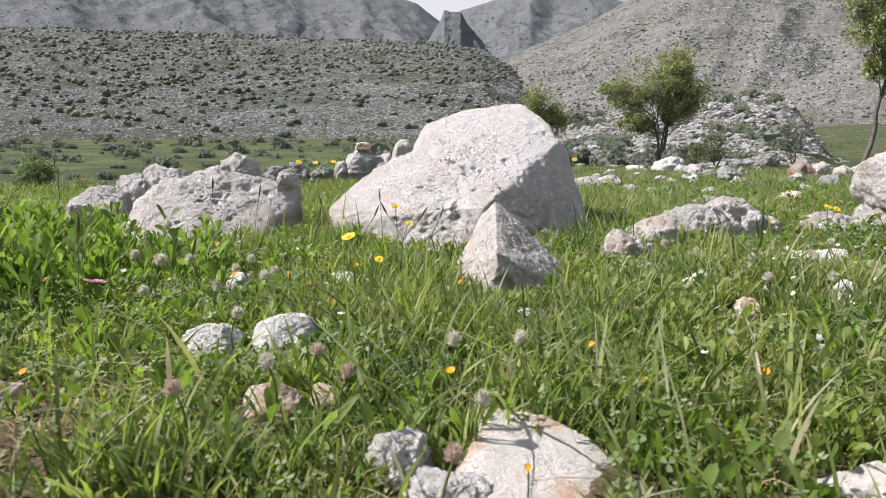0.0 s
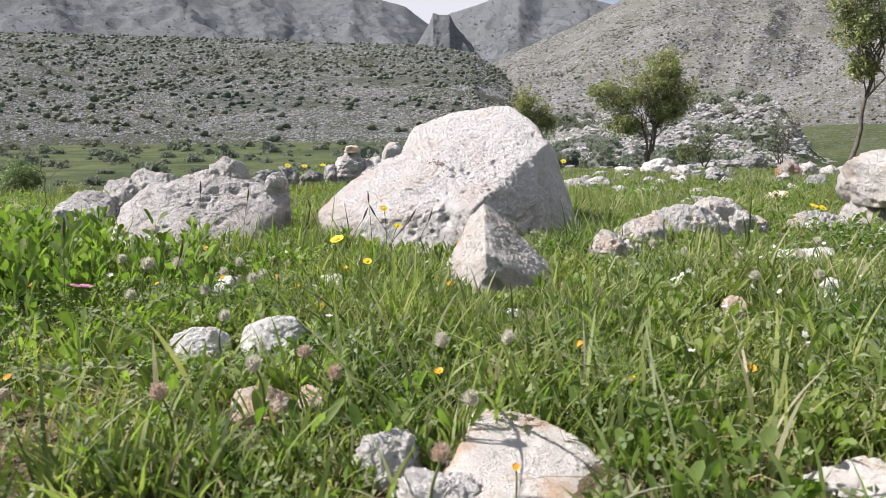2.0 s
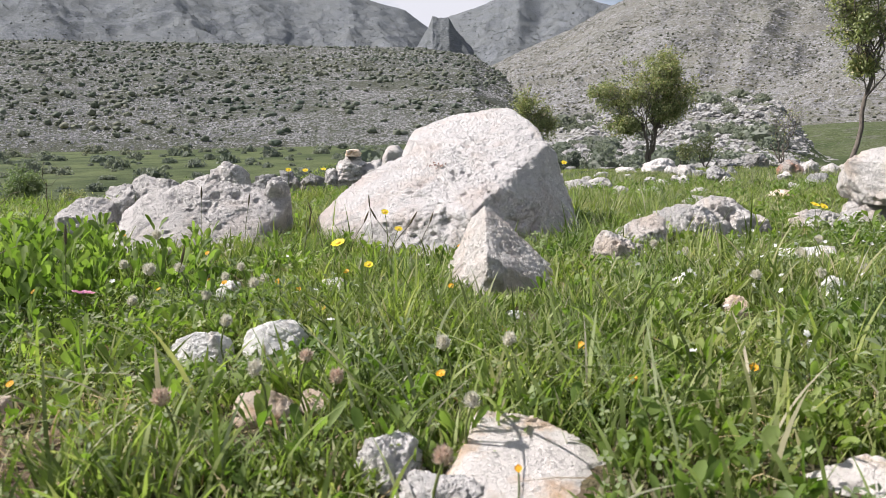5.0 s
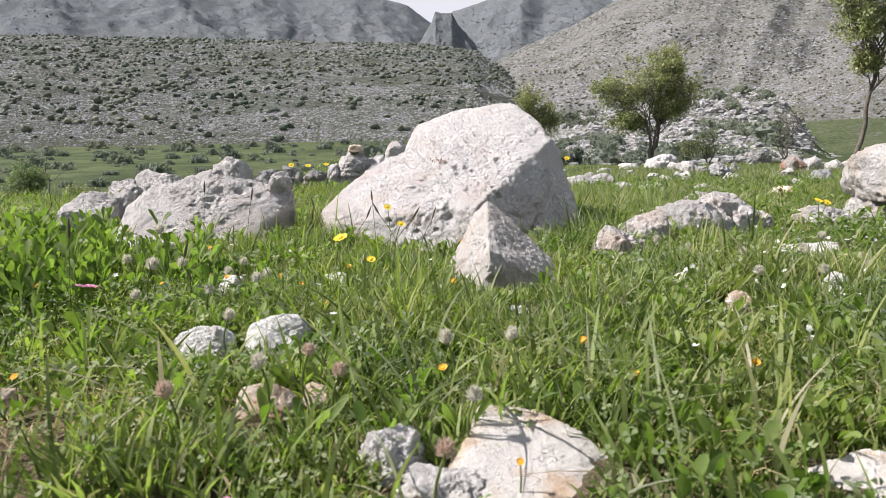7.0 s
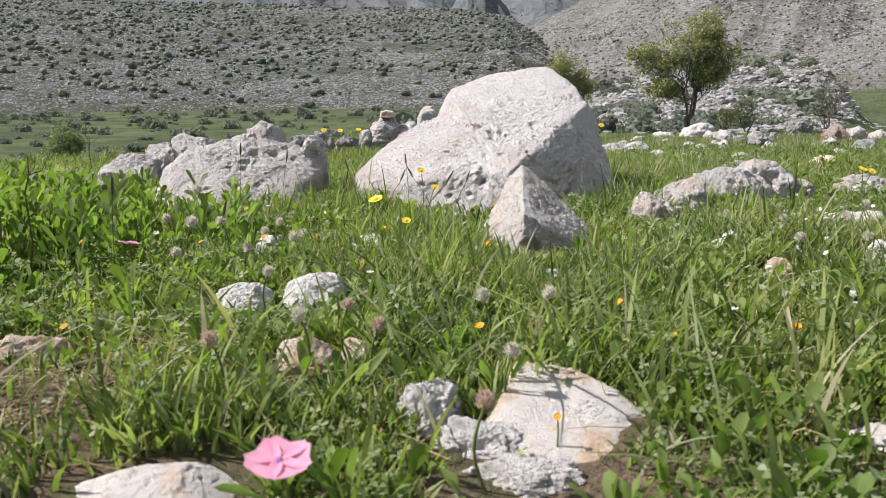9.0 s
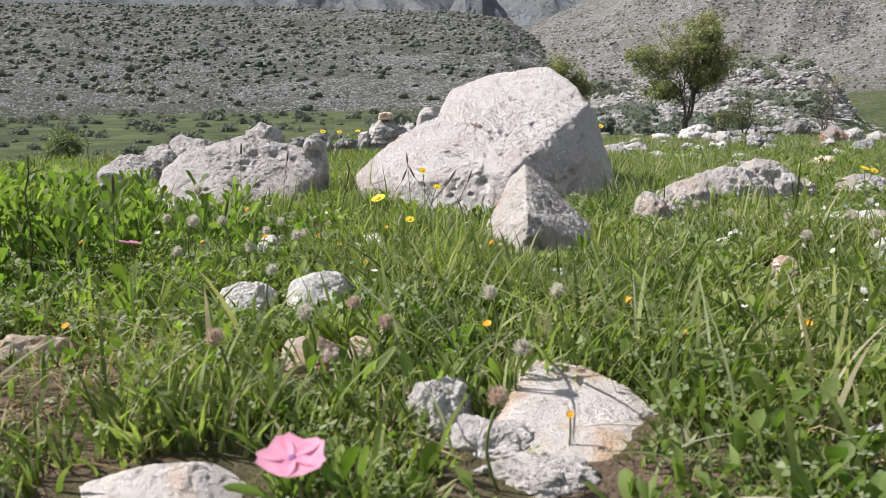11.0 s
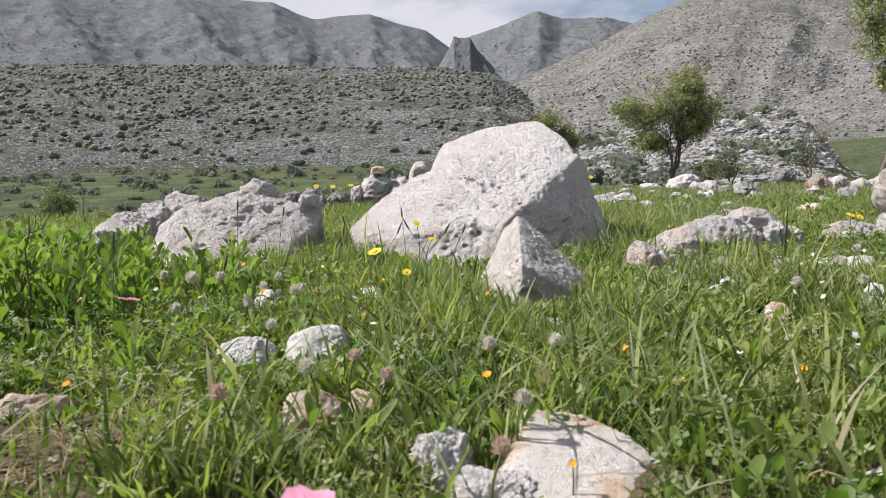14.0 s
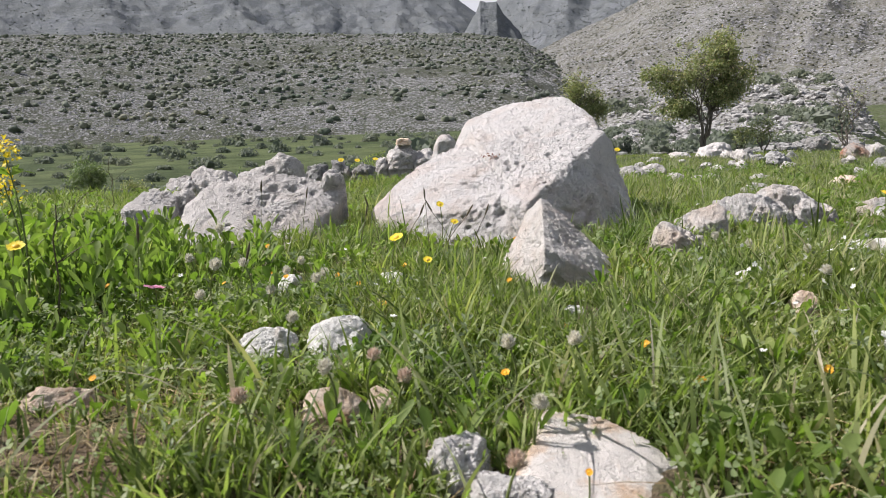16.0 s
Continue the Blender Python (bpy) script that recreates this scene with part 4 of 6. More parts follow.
side_rock = beds([([(-0.124, 0.057), (-0.102, 0.156), (-0.066, 0.175), (0.043, 0.179), (0.095, 0.149), (0.098, 0.053)], 0.12, 0.10, 0.30, 0.0, 6, []), ([(0.015, 0.089), (0.036, 0.174), (0.104, 0.181), (0.119, 0.165), (0.086, 0.088)], 0.05, 0.08, 0.15, 0.04, 5, [])], 841, 0.008, 18, 60, 0.010, 0.002, 22, 0.2)
stone("rock", -1.19, 2.44, side_rock, M_GREY, "low pitted rock beside a broad grey one", 0, -0.10, (0.12, 0.09))
ridge = beds([
    ([(-0.352, -0.101), (-0.298, 0.108), (-0.254, 0.215), (-0.138, 0.246), (-0.053, 0.232), (-0.055, -0.106)], 0.16, 0.2, 0.22, -0.05, 6, []),
    ([(-0.206, -0.11), (-0.134, 0.23), (-0.071, 0.256), (0.075, 0.263), (0.183, 0.225), (0.198, -0.117)], 0.16, 0.2, 0.40, 0.0, 6, []),
    ([(0.076, -0.122), (0.138, 0.222), (0.216, 0.255), (0.33, 0.274), (0.382, 0.184), (0.388, -0.128)], 0.14, 0.2, 0.35, 0.05, 6, []),
    ([(0.212, -0.134), (0.277, 0.271), (0.336, 0.315), (0.377, 0.318), (0.466, 0.296), (0.539, 0.239), (0.529, -0.14)], 0.12, 0.2, 0.12, 0.12, 6, [])], 861, 0.017, 12, 60, 0.014, 0.008, 26, 0.24)
stone("rock_outcrop", -1.65, 4.20, ridge, M_GREY, "grey limestone outcrop in broken blocks", 0, -0.17, (0.45, 0.18))
cap = beds([
    ([(-0.102, 0.031), (-0.044, 0.322), (0.06, 0.387), (0.183, 0.374), (0.248, 0.306), (0.261, 0.025)], 0.2, 0.25, 0.15, 0.0, 6, []),
    ([(0.17, 0.026), (0.226, 0.329), (0.361, 0.338), (0.461, 0.269), (0.51, 0.02)], 0.2, 0.25, 0.20, 0.05, 5, []),
    ([(-0.198, 0.032), (-0.149, 0.234), (-0.046, 0.277), (0.012, 0.029)], 0.12, 0.15, 0.20, -0.05, 5, [])], 911, 0.022, 10, 30, 0.022, 0.012, 26, 0.24)
stone("rock_outcrop", -0.92, 7.0, cap, M_GREY, "furrowed grey limestone outcrop at the slope's edge", 0, -0.30, (0.4, 0.25))
cap_stone = beds([([(0.043, 0.372), (0.056, 0.416), (0.112, 0.432), (0.19, 0.419), (0.216, 0.386), (0.187, 0.359)], 0.07, 0.09, 0.10, -0.05, 5, [])], 921, 0.006, 10, 0, 0.01, 0.0, 6, 0.08, 0.005)
stone("tan_stone", -0.92, 7.0, cap_stone, M_TAN, "rounded tan stone lying on a grey outcrop", 0, -0.30)
back_block = beds([([(-0.082, 0.088), (-0.05, 0.328), (-0.01, 0.376), (0.054, 0.378), (0.088, 0.325), (0.096, 0.085)], 0.08, 0.1, 0.10, 0.0, 5, [])], 941, 0.018, 9, 24, 0.018)
stone("rock", -0.26, 4.4, back_block, M_BOULDER, "pale block of limestone behind a boulder", 0, -0.17, (0.08, 0.08))
jag = beds([
    ([(-0.184, 0.019), (-0.137, 0.178), (-0.055, 0.214), (0.05, 0.196), (0.12, 0.014)], 0.15, 0.15, 0.20, 0.0, 5, []),
    ([(0.04, 0.015), (0.083, 0.217), (0.17, 0.242), (0.262, 0.182), (0.307, 0.011)], 0.15, 0.15, 0.20, 0.1, 5, []),
    ([(0.254, 0.012), (0.305, 0.187), (0.403, 0.222), (0.501, 0.167), (0.547, 0.007)], 0.15, 0.15, 0.20, 0.0, 5, [])], 951, 0.028, 10, 24, 0.022, 0.02, 26, 0.26)
stone("rock_outcrop", -1.55, 6.6, jag, M_DARK, "dark jagged limestone outcrop", 0, -0.26, (0.5, 0.2))

# rocks on the right, farther off
def field_rock(x, y, blocks, mat, label, seed, name="rock", **kw):
    """A rock farther up the slope, in blocks given by their outlines about its foot."""
    z = gz(x, y) + 0.015
    return stone(name, x, y, beds(blocks, seed, kw.get("rough", 0.014), kw.get("grain", 10), 24, kw.get("pit", 0.016), kw.get("strata", 0.005), 24, 0.24), mat, label, 0, z, (0.1, 0.1))


field_rock(1.376, 6.2, [([(-0.236, -0.081), (-0.208, 0.1), (-0.078, 0.123), (0.024, 0.081), (0.048, -0.086)], 0.1, 0.12, 0.2, 0.0, 5, []), ([(-0.044, -0.084), (-0.017, 0.102), (0.083, 0.13), (0.236, 0.077), (0.261, -0.089)], 0.1, 0.12, 0.2, 0.04, 5, [])], M_GREY, "jagged grey limestone rock in grass", 1011)
field_rock(1.544, 5.15, [([(-0.216, -0.082), (-0.186, 0.069), (-0.137, 0.102), (-0.077, 0.067), (-0.047, -0.085)], 0.08, 0.1, 0.1, 0.05, 5, []), ([(-0.19, -0.082), (-0.151, 0.018), (-0.043, 0.071), (0.104, 0.056), (0.221, -0.022), (0.241, -0.09)], 0.1, 0.12, 0.4, -0.03, 5, [])], M_GREY, "low grey limestone rock with dark hollow", 1021)
field_rock(2.114, 6.45, [([(-0.118, -0.056), (-0.09, 0.053), (-0.018, 0.083), (0.088, 0.066), (0.146, -0.061)], 0.08, 0.1, 0.3, 0.0, 5, [])], M_BOULDER, "small pale rock in grass", 1031)
field_rock(1.872, 4.75, [([(-0.148, -0.039), (-0.129, 0.038), (-0.067, 0.056), (0.026, 0.051), (0.136, 0.026), (0.164, -0.045)], 0.08, 0.1, 0.35, 0.0, 5, [])], M_GREY, "flat grey rock among grass and daisies", 1041)
field_rock(2.173, 4.30, [([(-0.149, -0.081), (-0.107, 0.045), (-0.053, 0.083), (0.018, 0.064), (0.107, 0.003), (0.185, -0.087)], 0.08, 0.1, 0.35, 0.0, 5, [])], M_TAN, "pale tan stone in grass", 1051)
field_rock(3.326, 6.0, [([(-0.098, -0.106), (-0.096, 0.075), (-0.056, 0.123), (0.063, 0.112), (0.127, 0.042), (0.159, -0.11)], 0.08, 0.1, 0.15, 0.0, 5, [])], M_SCREE, "dull grey-brown upright stone in grass", 1061)
field_rock(4.9, 9.3, [([(-0.314, -0.058), (-0.28, 0.107), (-0.196, 0.211), (-0.075, 0.209), (0.025, 0.087), (0.081, -0.065)], 0.16, 0.2, 0.2, 0.0, 5, []), ], M_RED, "rusty red limestone rock at the field's edge", 1071, rough=0.035, grain=6)
field_rock(5.15, 9.4, [([(-0.269, -0.066), (-0.223, 0.146), (-0.061, 0.227), (0.098, 0.156), (0.177, -0.073)], 0.16, 0.2, 0.2, 0.05, 5, [])], M_GREY, "grey furrowed rock against a rusty red one", 1072, rough=0.04, grain=6)
field_rock(5.5, 9.7, [([(-0.07, -0.036), (-0.05, 0.105), (0.039, 0.182), (0.158, 0.086), (0.2, -0.04)], 0.12, 0.15, 0.2, 0.0, 5, []), ([(0.12, -0.039), (0.154, 0.133), (0.309, 0.162), (0.406, -0.044)], 0.12, 0.15, 0.2, 0.0, 5, [])], M_GREY, "low grey rocks beside a tree trunk", 1081)
field_rock(3.55, 11.8, [([(-0.547, -0.034), (-0.493, 0.07), (-0.303, 0.124), (-0.089, 0.044), (-0.029, -0.042)], 0.18, 0.2, 0.35, 0.0, 5, [])], M_BOULDER, "flat pale rock at a tree's foot", 1091)
field_rock(3.95, 12.0, [([(-0.486, -0.046), (-0.375, 0.136), (-0.184, 0.22), (0.108, 0.225), (0.24, 0.087), (0.276, -0.058)], 0.2, 0.25, 0.35, 0.0, 5, [])], M_BOULDER, "pale rounded rock at a tree's foot", 1092, rough=0.03)
field_rock(5.9, 13.2, [([(-0.152, -0.142), (-0.062, 0.155), (0.121, 0.321), (0.339, 0.254), (0.482, 0.039), (0.538, -0.154)], 0.2, 0.25, 0.15, 0.0, 6, [])], M_DARK, "dark furrowed limestone outcrop", 1101, "rock_outcrop", rough=0.06, grain=6, strata=0.02, pit=0.03)


def field_stones():
    """Stones half sunk in the rough grass up the slope, one by one."""
    rng = np.random.default_rng(55)
    made = 0
    while made < 34:
        az, r = rng.uniform(3, 30), rng.uniform(3.4, 11.5)
        if made < 8:
            az, r = rng.uniform(-27, -4), rng.uniform(4.6, 9.5)
        x, y = r * math.sin(radians(az)), r * math.cos(radians(az))
        if any(((x - fx) / (fa + 0.15)) ** 2 + ((y - fy) / (fb + 0.15)) ** 2 < 1 for fx, fy, fa, fb in FOOT):
            continue
        w = rng.uniform(0.10, 0.26) * (0.6 + r / 12)
        ob = small_rock("field_stone", x, y, w, w * 0.75, w * rng.uniform(0.30, 0.5), (M_GREY, M_BOULDER, M_GREY, M_SCREE)[made % 4], "weathered limestone lump half sunk in rough grass", 400 + made, 4, rng.uniform(0, 360), rough=0.2, pits=4)
        ob["group"] = "stones in the rough grass"
        made += 1


field_stones()


def boulder_field():
    """Broken limestone all over the knoll and along the far edge of the turf: too many to count."""
    rng = np.random.default_rng(77)
    d, t = SPHERES[1]
    az, r = np.radians(rng.uniform(6, 34, 60000)), 11.5 + 42 * rng.random(60000) ** 1.3
    x, y = r * np.sin(az), r * np.cos(az)
    keep = np.exp(-((x - 14.0) / 12.0) ** 2 - ((y - 32) / 17) ** 2) > 0.16 + 0.25 * rng.random(60000)
    keep &= np.degrees(az) < 27.0 + 1.5 * rng.normal(size=60000)
    x, y, r = x[keep][:13000], y[keep][:13000], r[keep][:13000]
    n = len(x)
    s = (0.03 + 0.11 * rng.random(n) ** 4) * (0.7 + r / 45)
    q = d[None] * (1 + 0.28 * rng.normal(size=(n, len(d), 1))) * s[:, None, None] * np.stack([np.ones(n), rng.uniform(0.6, 1.1, n), rng.uniform(0.35, 0.7, n)], 1)[:, None]
    a = rng.uniform(0, 6.3, n)[:, None]
    c, w = np.cos(a), np.sin(a)
    q = np.stack([q[..., 0] * c - q[..., 1] * w, q[..., 0] * w + q[..., 1] * c, q[..., 2]], -1)
    q = q + np.stack([x, y, ground_z(x, y) + s * 0.12], 1)[:, None]
    tris = (np.arange(n)[:, None, None] * len(d) + t[None]).reshape(-1, 3)
    tagged(new("scree", mesh_np("scree", q.reshape(-1, 3), tris, M_SCREE, False)), "broken grey limestone scattered over a knoll", "rocks", kind="stuff")


boulder_field()


# ---- trees and shrubs ----
def tube(points, radii, sides=6):
    """A tapered limb along the points."""
    p = np.asarray(points, float)
    vs, ts = [], []
    for k in range(len(p)):
        d = p[min(k + 1, len(p) - 1)] - p[max(k - 1, 0)]
        d = d / (np.linalg.norm(d) + 1e-9)
        u = np.cross(d, (0.31, 0.77, 0.11))
        u /= np.linalg.norm(u) + 1e-9
        w = np.cross(d, u)
        for s in range(sides):
            a = 2 * math.pi * s / sides
            vs.append(p[k] + radii[k] * (math.cos(a) * u + math.sin(a) * w))
    for k in range(len(p) - 1):
        for s in range(sides):
            a, b = k * sides + s, k * sides + (s + 1) % sides
            ts += [(a, b, b + sides), (a, b + sides, a + sides)]
    return np.array(vs), np.array(ts)


def limb(rng, a, b, r0, r1, n=6, wob=0.06):
    a, b = np.array(a, float), np.array(b, float)
    f = np.linspace(0, 1, n)[:, None]
    p = a + (b - a) * f
    size = np.linalg.norm(b - a)
    p[1:-1] += rng.normal(size=(n - 2, 3)) * size * wob
    p[:, 2] += np.sin(f[:, 0] * math.pi) * size * 0.05
    return p, np.linspace(r0, r1, n)


def leaf_sheets(centres, ways, length, width, rng, droop=0.15):
    """Pointed oval leaves, folded along the midrib: 6 corners and 4 triangles each."""
    n = len(centres)
    t = ways / (np.linalg.norm(ways, axis=1, keepdims=True) + 1e-9)
    s = np.cross(t, rng.normal(size=(n, 3)) + np.array([0, 0, 1.6]))
    s /= np.linalg.norm(s, axis=1, keepdims=True) + 1e-9
    u = np.cross(s, t)
    L = (length * (0.65 + 0.6 * rng.random((n, 1))))
    W = (width * (0.65 + 0.6 * rng.random((n, 1))))
    c = centres
    m1 = c + t * L * 0.5 - u * W * 0.10
    tip = c + t * L - np.array([0, 0, 1]) * L * droop
    e1, e2 = c + t * L * 0.48 + s * W * 0.5 + u * W * 0.16, c + t * L * 0.48 - s * W * 0.5 + u * W * 0.16
    v = np.stack([c, e1, m1, e2, tip], 1).reshape(-1, 3)
    k = np.arange(n)[:, None] * 5
    tr = np.concatenate([k + np.array([q]) for q in ((0, 1, 2), (0, 2, 3), (1, 4, 2), (2, 4, 3))])
    return v, tr


def tree(name, x, y, z, stems, crown, limbs, tips, leaves, leaf, seed, label, trunk_r, category="tree", gap=0.35, mat=None, wob=0.03):
    """stems: tops of the bare stems from the foot; crown: ellipsoids (centre, radii) that the twigs reach into."""
    rng = np.random.default_rng(seed)
    root = tagged(new(name), label, category)
    root.matrix_world = pose(x, y, z)
    wood, ends = [], []
    forks = []
    for s_at in stems:
        p, r = limb(rng, (rng.normal() * trunk_r, rng.normal() * trunk_r, -0.08), s_at, trunk_r, trunk_r * 0.62, 8, wob)
        wood.append(tube(p, r, 8))
        forks.append((p[-1], trunk_r * 0.6))
        forks.append((p[-3], trunk_r * 0.5))
    for c, rad in crown:
        c, rad = np.array(c), np.array(rad)
        for _ in range(limbs):
            d = rng.normal(size=3)
            d /= np.linalg.norm(d)
            goal = c + d * rad * rng.uniform(0.35, 0.75)
            f, fr = forks[rng.integers(len(forks))] if rng.random() < 0.35 else min(forks, key=lambda q: np.linalg.norm(q[0] - goal))
            p, r = limb(rng, f, goal, fr * 0.6, fr * 0.18, 7, 0.07)
            wood.append(tube(p, r, 5))
            for _ in range(tips):
                k = rng.integers(2, 7)
                d = rng.normal(size=3)
                d /= np.linalg.norm(d)
                e = c + d * rad * rng.uniform(0.6, 1.0) ** 0.5
                e = p[k] + (e - p[k]) * rng.uniform(0.35, 0.8)
                q, rr = limb(rng, p[k], e, fr * 0.16, fr * 0.06, 4, 0.08)
                wood.append(tube(q, rr, 4))
                ends.append((q[1], q[-1]))
    v, t = joined(wood)
    part("trunk", mesh_np("trunk", v, t, M_BARK), root, "grey-brown bark")
    if leaves:
        a = np.array([e[0] for e in ends])
        b = np.array([e[1] for e in ends])
        keep = rng.random(len(a)) > gap * 0.5
        a, b = a[keep], b[keep]
        i = rng.integers(0, len(a), leaves)
        f = rng.random((leaves, 1)) ** 0.6
        c = a[i] + (b[i] - a[i]) * (0.25 + 0.8 * f) + rng.normal(size=(leaves, 3)) * leaf * 0.9
        w = rng.normal(size=(leaves, 3)) + (b[i] - a[i]) / (np.linalg.norm(b[i] - a[i], axis=1, keepdims=True) + 1e-6) * 0.8
        v, t = leaf_sheets(c, w, leaf, leaf * 0.55, rng)
        part("crown", mesh_np("crown", v, t, mat or M_OAK), root, "loose olive-green leaves with gaps")
    return root


tree("tree", 4.25, 13.8, -0.42, [(-0.10, 0, 0.66), (0.14, 0.05, 0.70), (0.02, -0.1, 0.58)],
     [((-0.08, 0, 1.62), (0.74, 0.62, 0.62)), ((-0.80, 0.1, 1.42), (0.52, 0.45, 0.42)), ((0.62, 0, 1.40), (0.52, 0.5, 0.50)), ((-0.60, -0.1, 0.80), (0.42, 0.4, 0.24)), ((0.38, 0.1, 1.98), (0.40, 0.36, 0.30)), ((0.30, 0.0, 1.05), (0.45, 0.4, 0.26))],
     9, 10, 17000, 0.055, 301, "small broad-leaved tree with rounded olive-green crown on stony ground", 0.034)
tree("tree", 6.05, 10.1, gz(6.05, 10.1) - 0.02, [(0.24, 0.0, 1.45)],
     [((-0.16, 0, 2.18), (0.42, 0.42, 0.34)), ((0.42, 0, 2.38), (0.60, 0.5, 0.50)), ((-0.26, 0, 2.70), (0.45, 0.4, 0.34)), ((0.06, 0, 1.55), (0.20, 0.2, 0.14))],
     7, 8, 5600, 0.060, 302, "slender young tree with leaning trunk and sparse green leaves", 0.038, gap=0.5, wob=0.010)
tree("tree", 2.45, 17.3, gz(2.45, 17.3), [(0.05, 0, 0.9), (-0.15, 0, 0.8)],
     [((0.05, 0, 1.35), (0.55, 0.5, 0.50)), ((-0.20, 0, 1.65), (0.42, 0.45, 0.33)), ((0.35, 0, 1.05), (0.4, 0.4, 0.5))],
     7, 8, 4200, 0.062, 303, "small bushy tree with yellowish green leaves", 0.035)
tree("shrub", 7.1, 14.2, gz(7.1, 14.2), [(-0.10, 0, 0.45), (0.15, 0, 0.55), (0.05, 0.1, 0.4), (-0.25, 0, 0.4)],
     [((-0.05, 0, 0.85), (0.52, 0.35, 0.55)), ((0.25, 0, 1.1), (0.30, 0.3, 0.45))], 8, 6, 170, 0.045, 304, "nearly bare grey shrub with thin twigs", 0.016, "shrub")
tree("shrub", 5.45, 14.0, gz(5.45, 14.0), [(-0.12, 0, 0.25), (0.14, 0, 0.3), (0.0, 0.1, 0.25)],
     [((0.0, 0, 0.42), (0.36, 0.3, 0.34))], 9, 7, 900, 0.042, 305, "twiggy dark shrub with few leaves on stony ground", 0.016, "shrub")
tree("shrub", 4.85, 13.5, gz(4.85, 13.5), [(-0.1, 0, 0.2), (0.1, 0, 0.2)],
     [((0.0, 0, 0.36), (0.30, 0.25, 0.26))], 6, 6, 700, 0.045, 306, "low twiggy shrub beside a tree", 0.012, "shrub")
tree("bush", -4.80, 8.1, gz(-4.8, 8.1), [(-0.1, 0, 0.20), (0.1, 0, 0.22), (0.0, 0.1, 0.25)],
     [((0.0, 0, 0.38), (0.32, 0.3, 0.26)), ((0.16, 0, 0.30), (0.24, 0.2, 0.22))], 10, 9, 3600, 0.034, 307, "low grey-green bush at the field's edge", 0.012, "bush", mat=M_GREYLEAF)
tree("bush", -3.1, 9.0, gz(-3.1, 9.0), [(-0.1, 0, 0.14), (0.1, 0, 0.14)],
     [((0.0, 0, 0.24), (0.30, 0.25, 0.20))], 8, 7, 1300, 0.036, 308, "small grey-green bush behind rocks", 0.012, "bush", mat=M_GREYLEAF)
tree("bush", -6.4, 12.5, gz(-6.4, 12.5), [(-0.1, 0, 0.16), (0.1, 0, 0.16)],
     [((0.0, 0, 0.26), (0.36, 0.3, 0.24))], 8, 7, 1500, 0.045, 309, "dark green bush at the field's edge", 0.014, "bush")


def valley_bushes():
    """Scattered bushes over the far meadow and the edges of the knoll."""
    rng = np.random.default_rng(88)
    pts, rad = [], []
    while len(pts) < 460:
        az, r = radians(rng.uniform(-42, 26)), rng.uniform(16, 130)
        if -22 < math.degrees(az) < 4 and 40 < r < 125 and rng.random() < 0.5:
            continue
        x, y = r * math.sin(az), r * math.cos(az)
        pts.append((x, y, gz(x, y)))
        rad.append((0.18 + 0.5 * rng.random() ** 2) * (0.6 + r / 70))
    while len(pts) < 600:
        az, r = radians(rng.uniform(-37, -11)), rng.uniform(9, 34)
        x, y = r * math.sin(az), r * math.cos(az)
        pts.append((x, y, gz(x, y)))
        rad.append((0.10 + 0.25 * rng.random() ** 2) * (0.6 + r / 40))
    while len(pts) < 790:
        az, r = radians(rng.uniform(7, 26)), rng.uniform(16, 48)
        x, y = r * math.sin(az), r * math.cos(az)
        pts.append((x, y, gz(x, y)))
        rad.append(0.10 + 0.35 * rng.random() ** 2)
    q, t = leaf_cloud(np.array(pts), np.array(rad), 170, 0.13, 0.8, 89)
    d, f = SPHERES[2]
    core = np.array(pts)[:, None] + d[None] * (1 + 0.22 * rng.normal(size=(len(pts), len(d), 1))) * (0.72 * np.array(rad))[:, None, None]
    q, t = joined([(q, t), (core.reshape(-1, 3), (np.arange(len(pts))[:, None, None] * len(d) + f[None]).reshape(-1, 3))])
    tagged(new("meadow_scrub", mesh_np("meadow_scrub", q, t, M_BUSH, False)), "dark green scrub dotted over meadow and knoll", "scrub", kind="stuff")


valley_bushes()


# ---- turf ----
def plots(n, r0, r1, seed, spread=43.0, even=2.0):
    """Random places in the turf before the camera, outside the rocks."""
    rng = np.random.default_rng(seed)
    a = np.radians(rng.uniform(-spread, spread, n))
    r = (r0 ** even + (r1 ** even - r0 ** even) * rng.random(n)) ** (1 / even)
    x, y = r * np.sin(a), r * np.cos(a)
    keep = np.ones(n, bool)
    for fx, fy, fa, fb in FOOT:
        keep &= ((x - fx) / fa) ** 2 + ((y - fy) / fb) ** 2 > 1.0
    return x[keep], y[keep], r[keep], rng


def low_cover(x, y):
    """0 on the bare, trampled soil, 1 in full turf."""
    bare = np.exp(-((x + 0.50) / 0.20) ** 4 - ((y - 0.64) / 0.22) ** 4)
    return np.clip(1.0 - 0.86 * bare - 0.12 * step(0.15, 0.6, fbm(flat(x, y, 5.0), 3, 61)), 0.02, 1)


CLEAR = [(0.10, 0.50, 0.10), (-0.01, 0.52, 0.08), (-0.18, 0.70, 0.085), (-0.33, 0.96, 0.075), (-0.225, 0.98, 0.085), (-0.34, 0.44, 0.07), (-0.25, 0.44, 0.08), (-0.18, 0.44, 0.07), (0.38, 0.53, 0.08), (0.15, 1.17, 0.10), (-0.50, 0.74, 0.09), (0.15, 1.42, 0.13),
         (-0.21, 1.44, 0.07), (0.535, 1.19, 0.07), (0.51, 1.40, 0.07), (-0.02, 2.0, 0.20), (0.47, 1.78, 0.10), (0.60, 1.95, 0.10), (0.75, 2.05, 0.11), (0.92, 2.13, 0.12), (1.10, 2.18, 0.11), (0.97, 1.72, 0.14), (1.08, 1.74, 0.12), (1.40, 2.35, 0.16), (1.60, 2.40, 0.15), (0.27, 1.45, 0.10)]


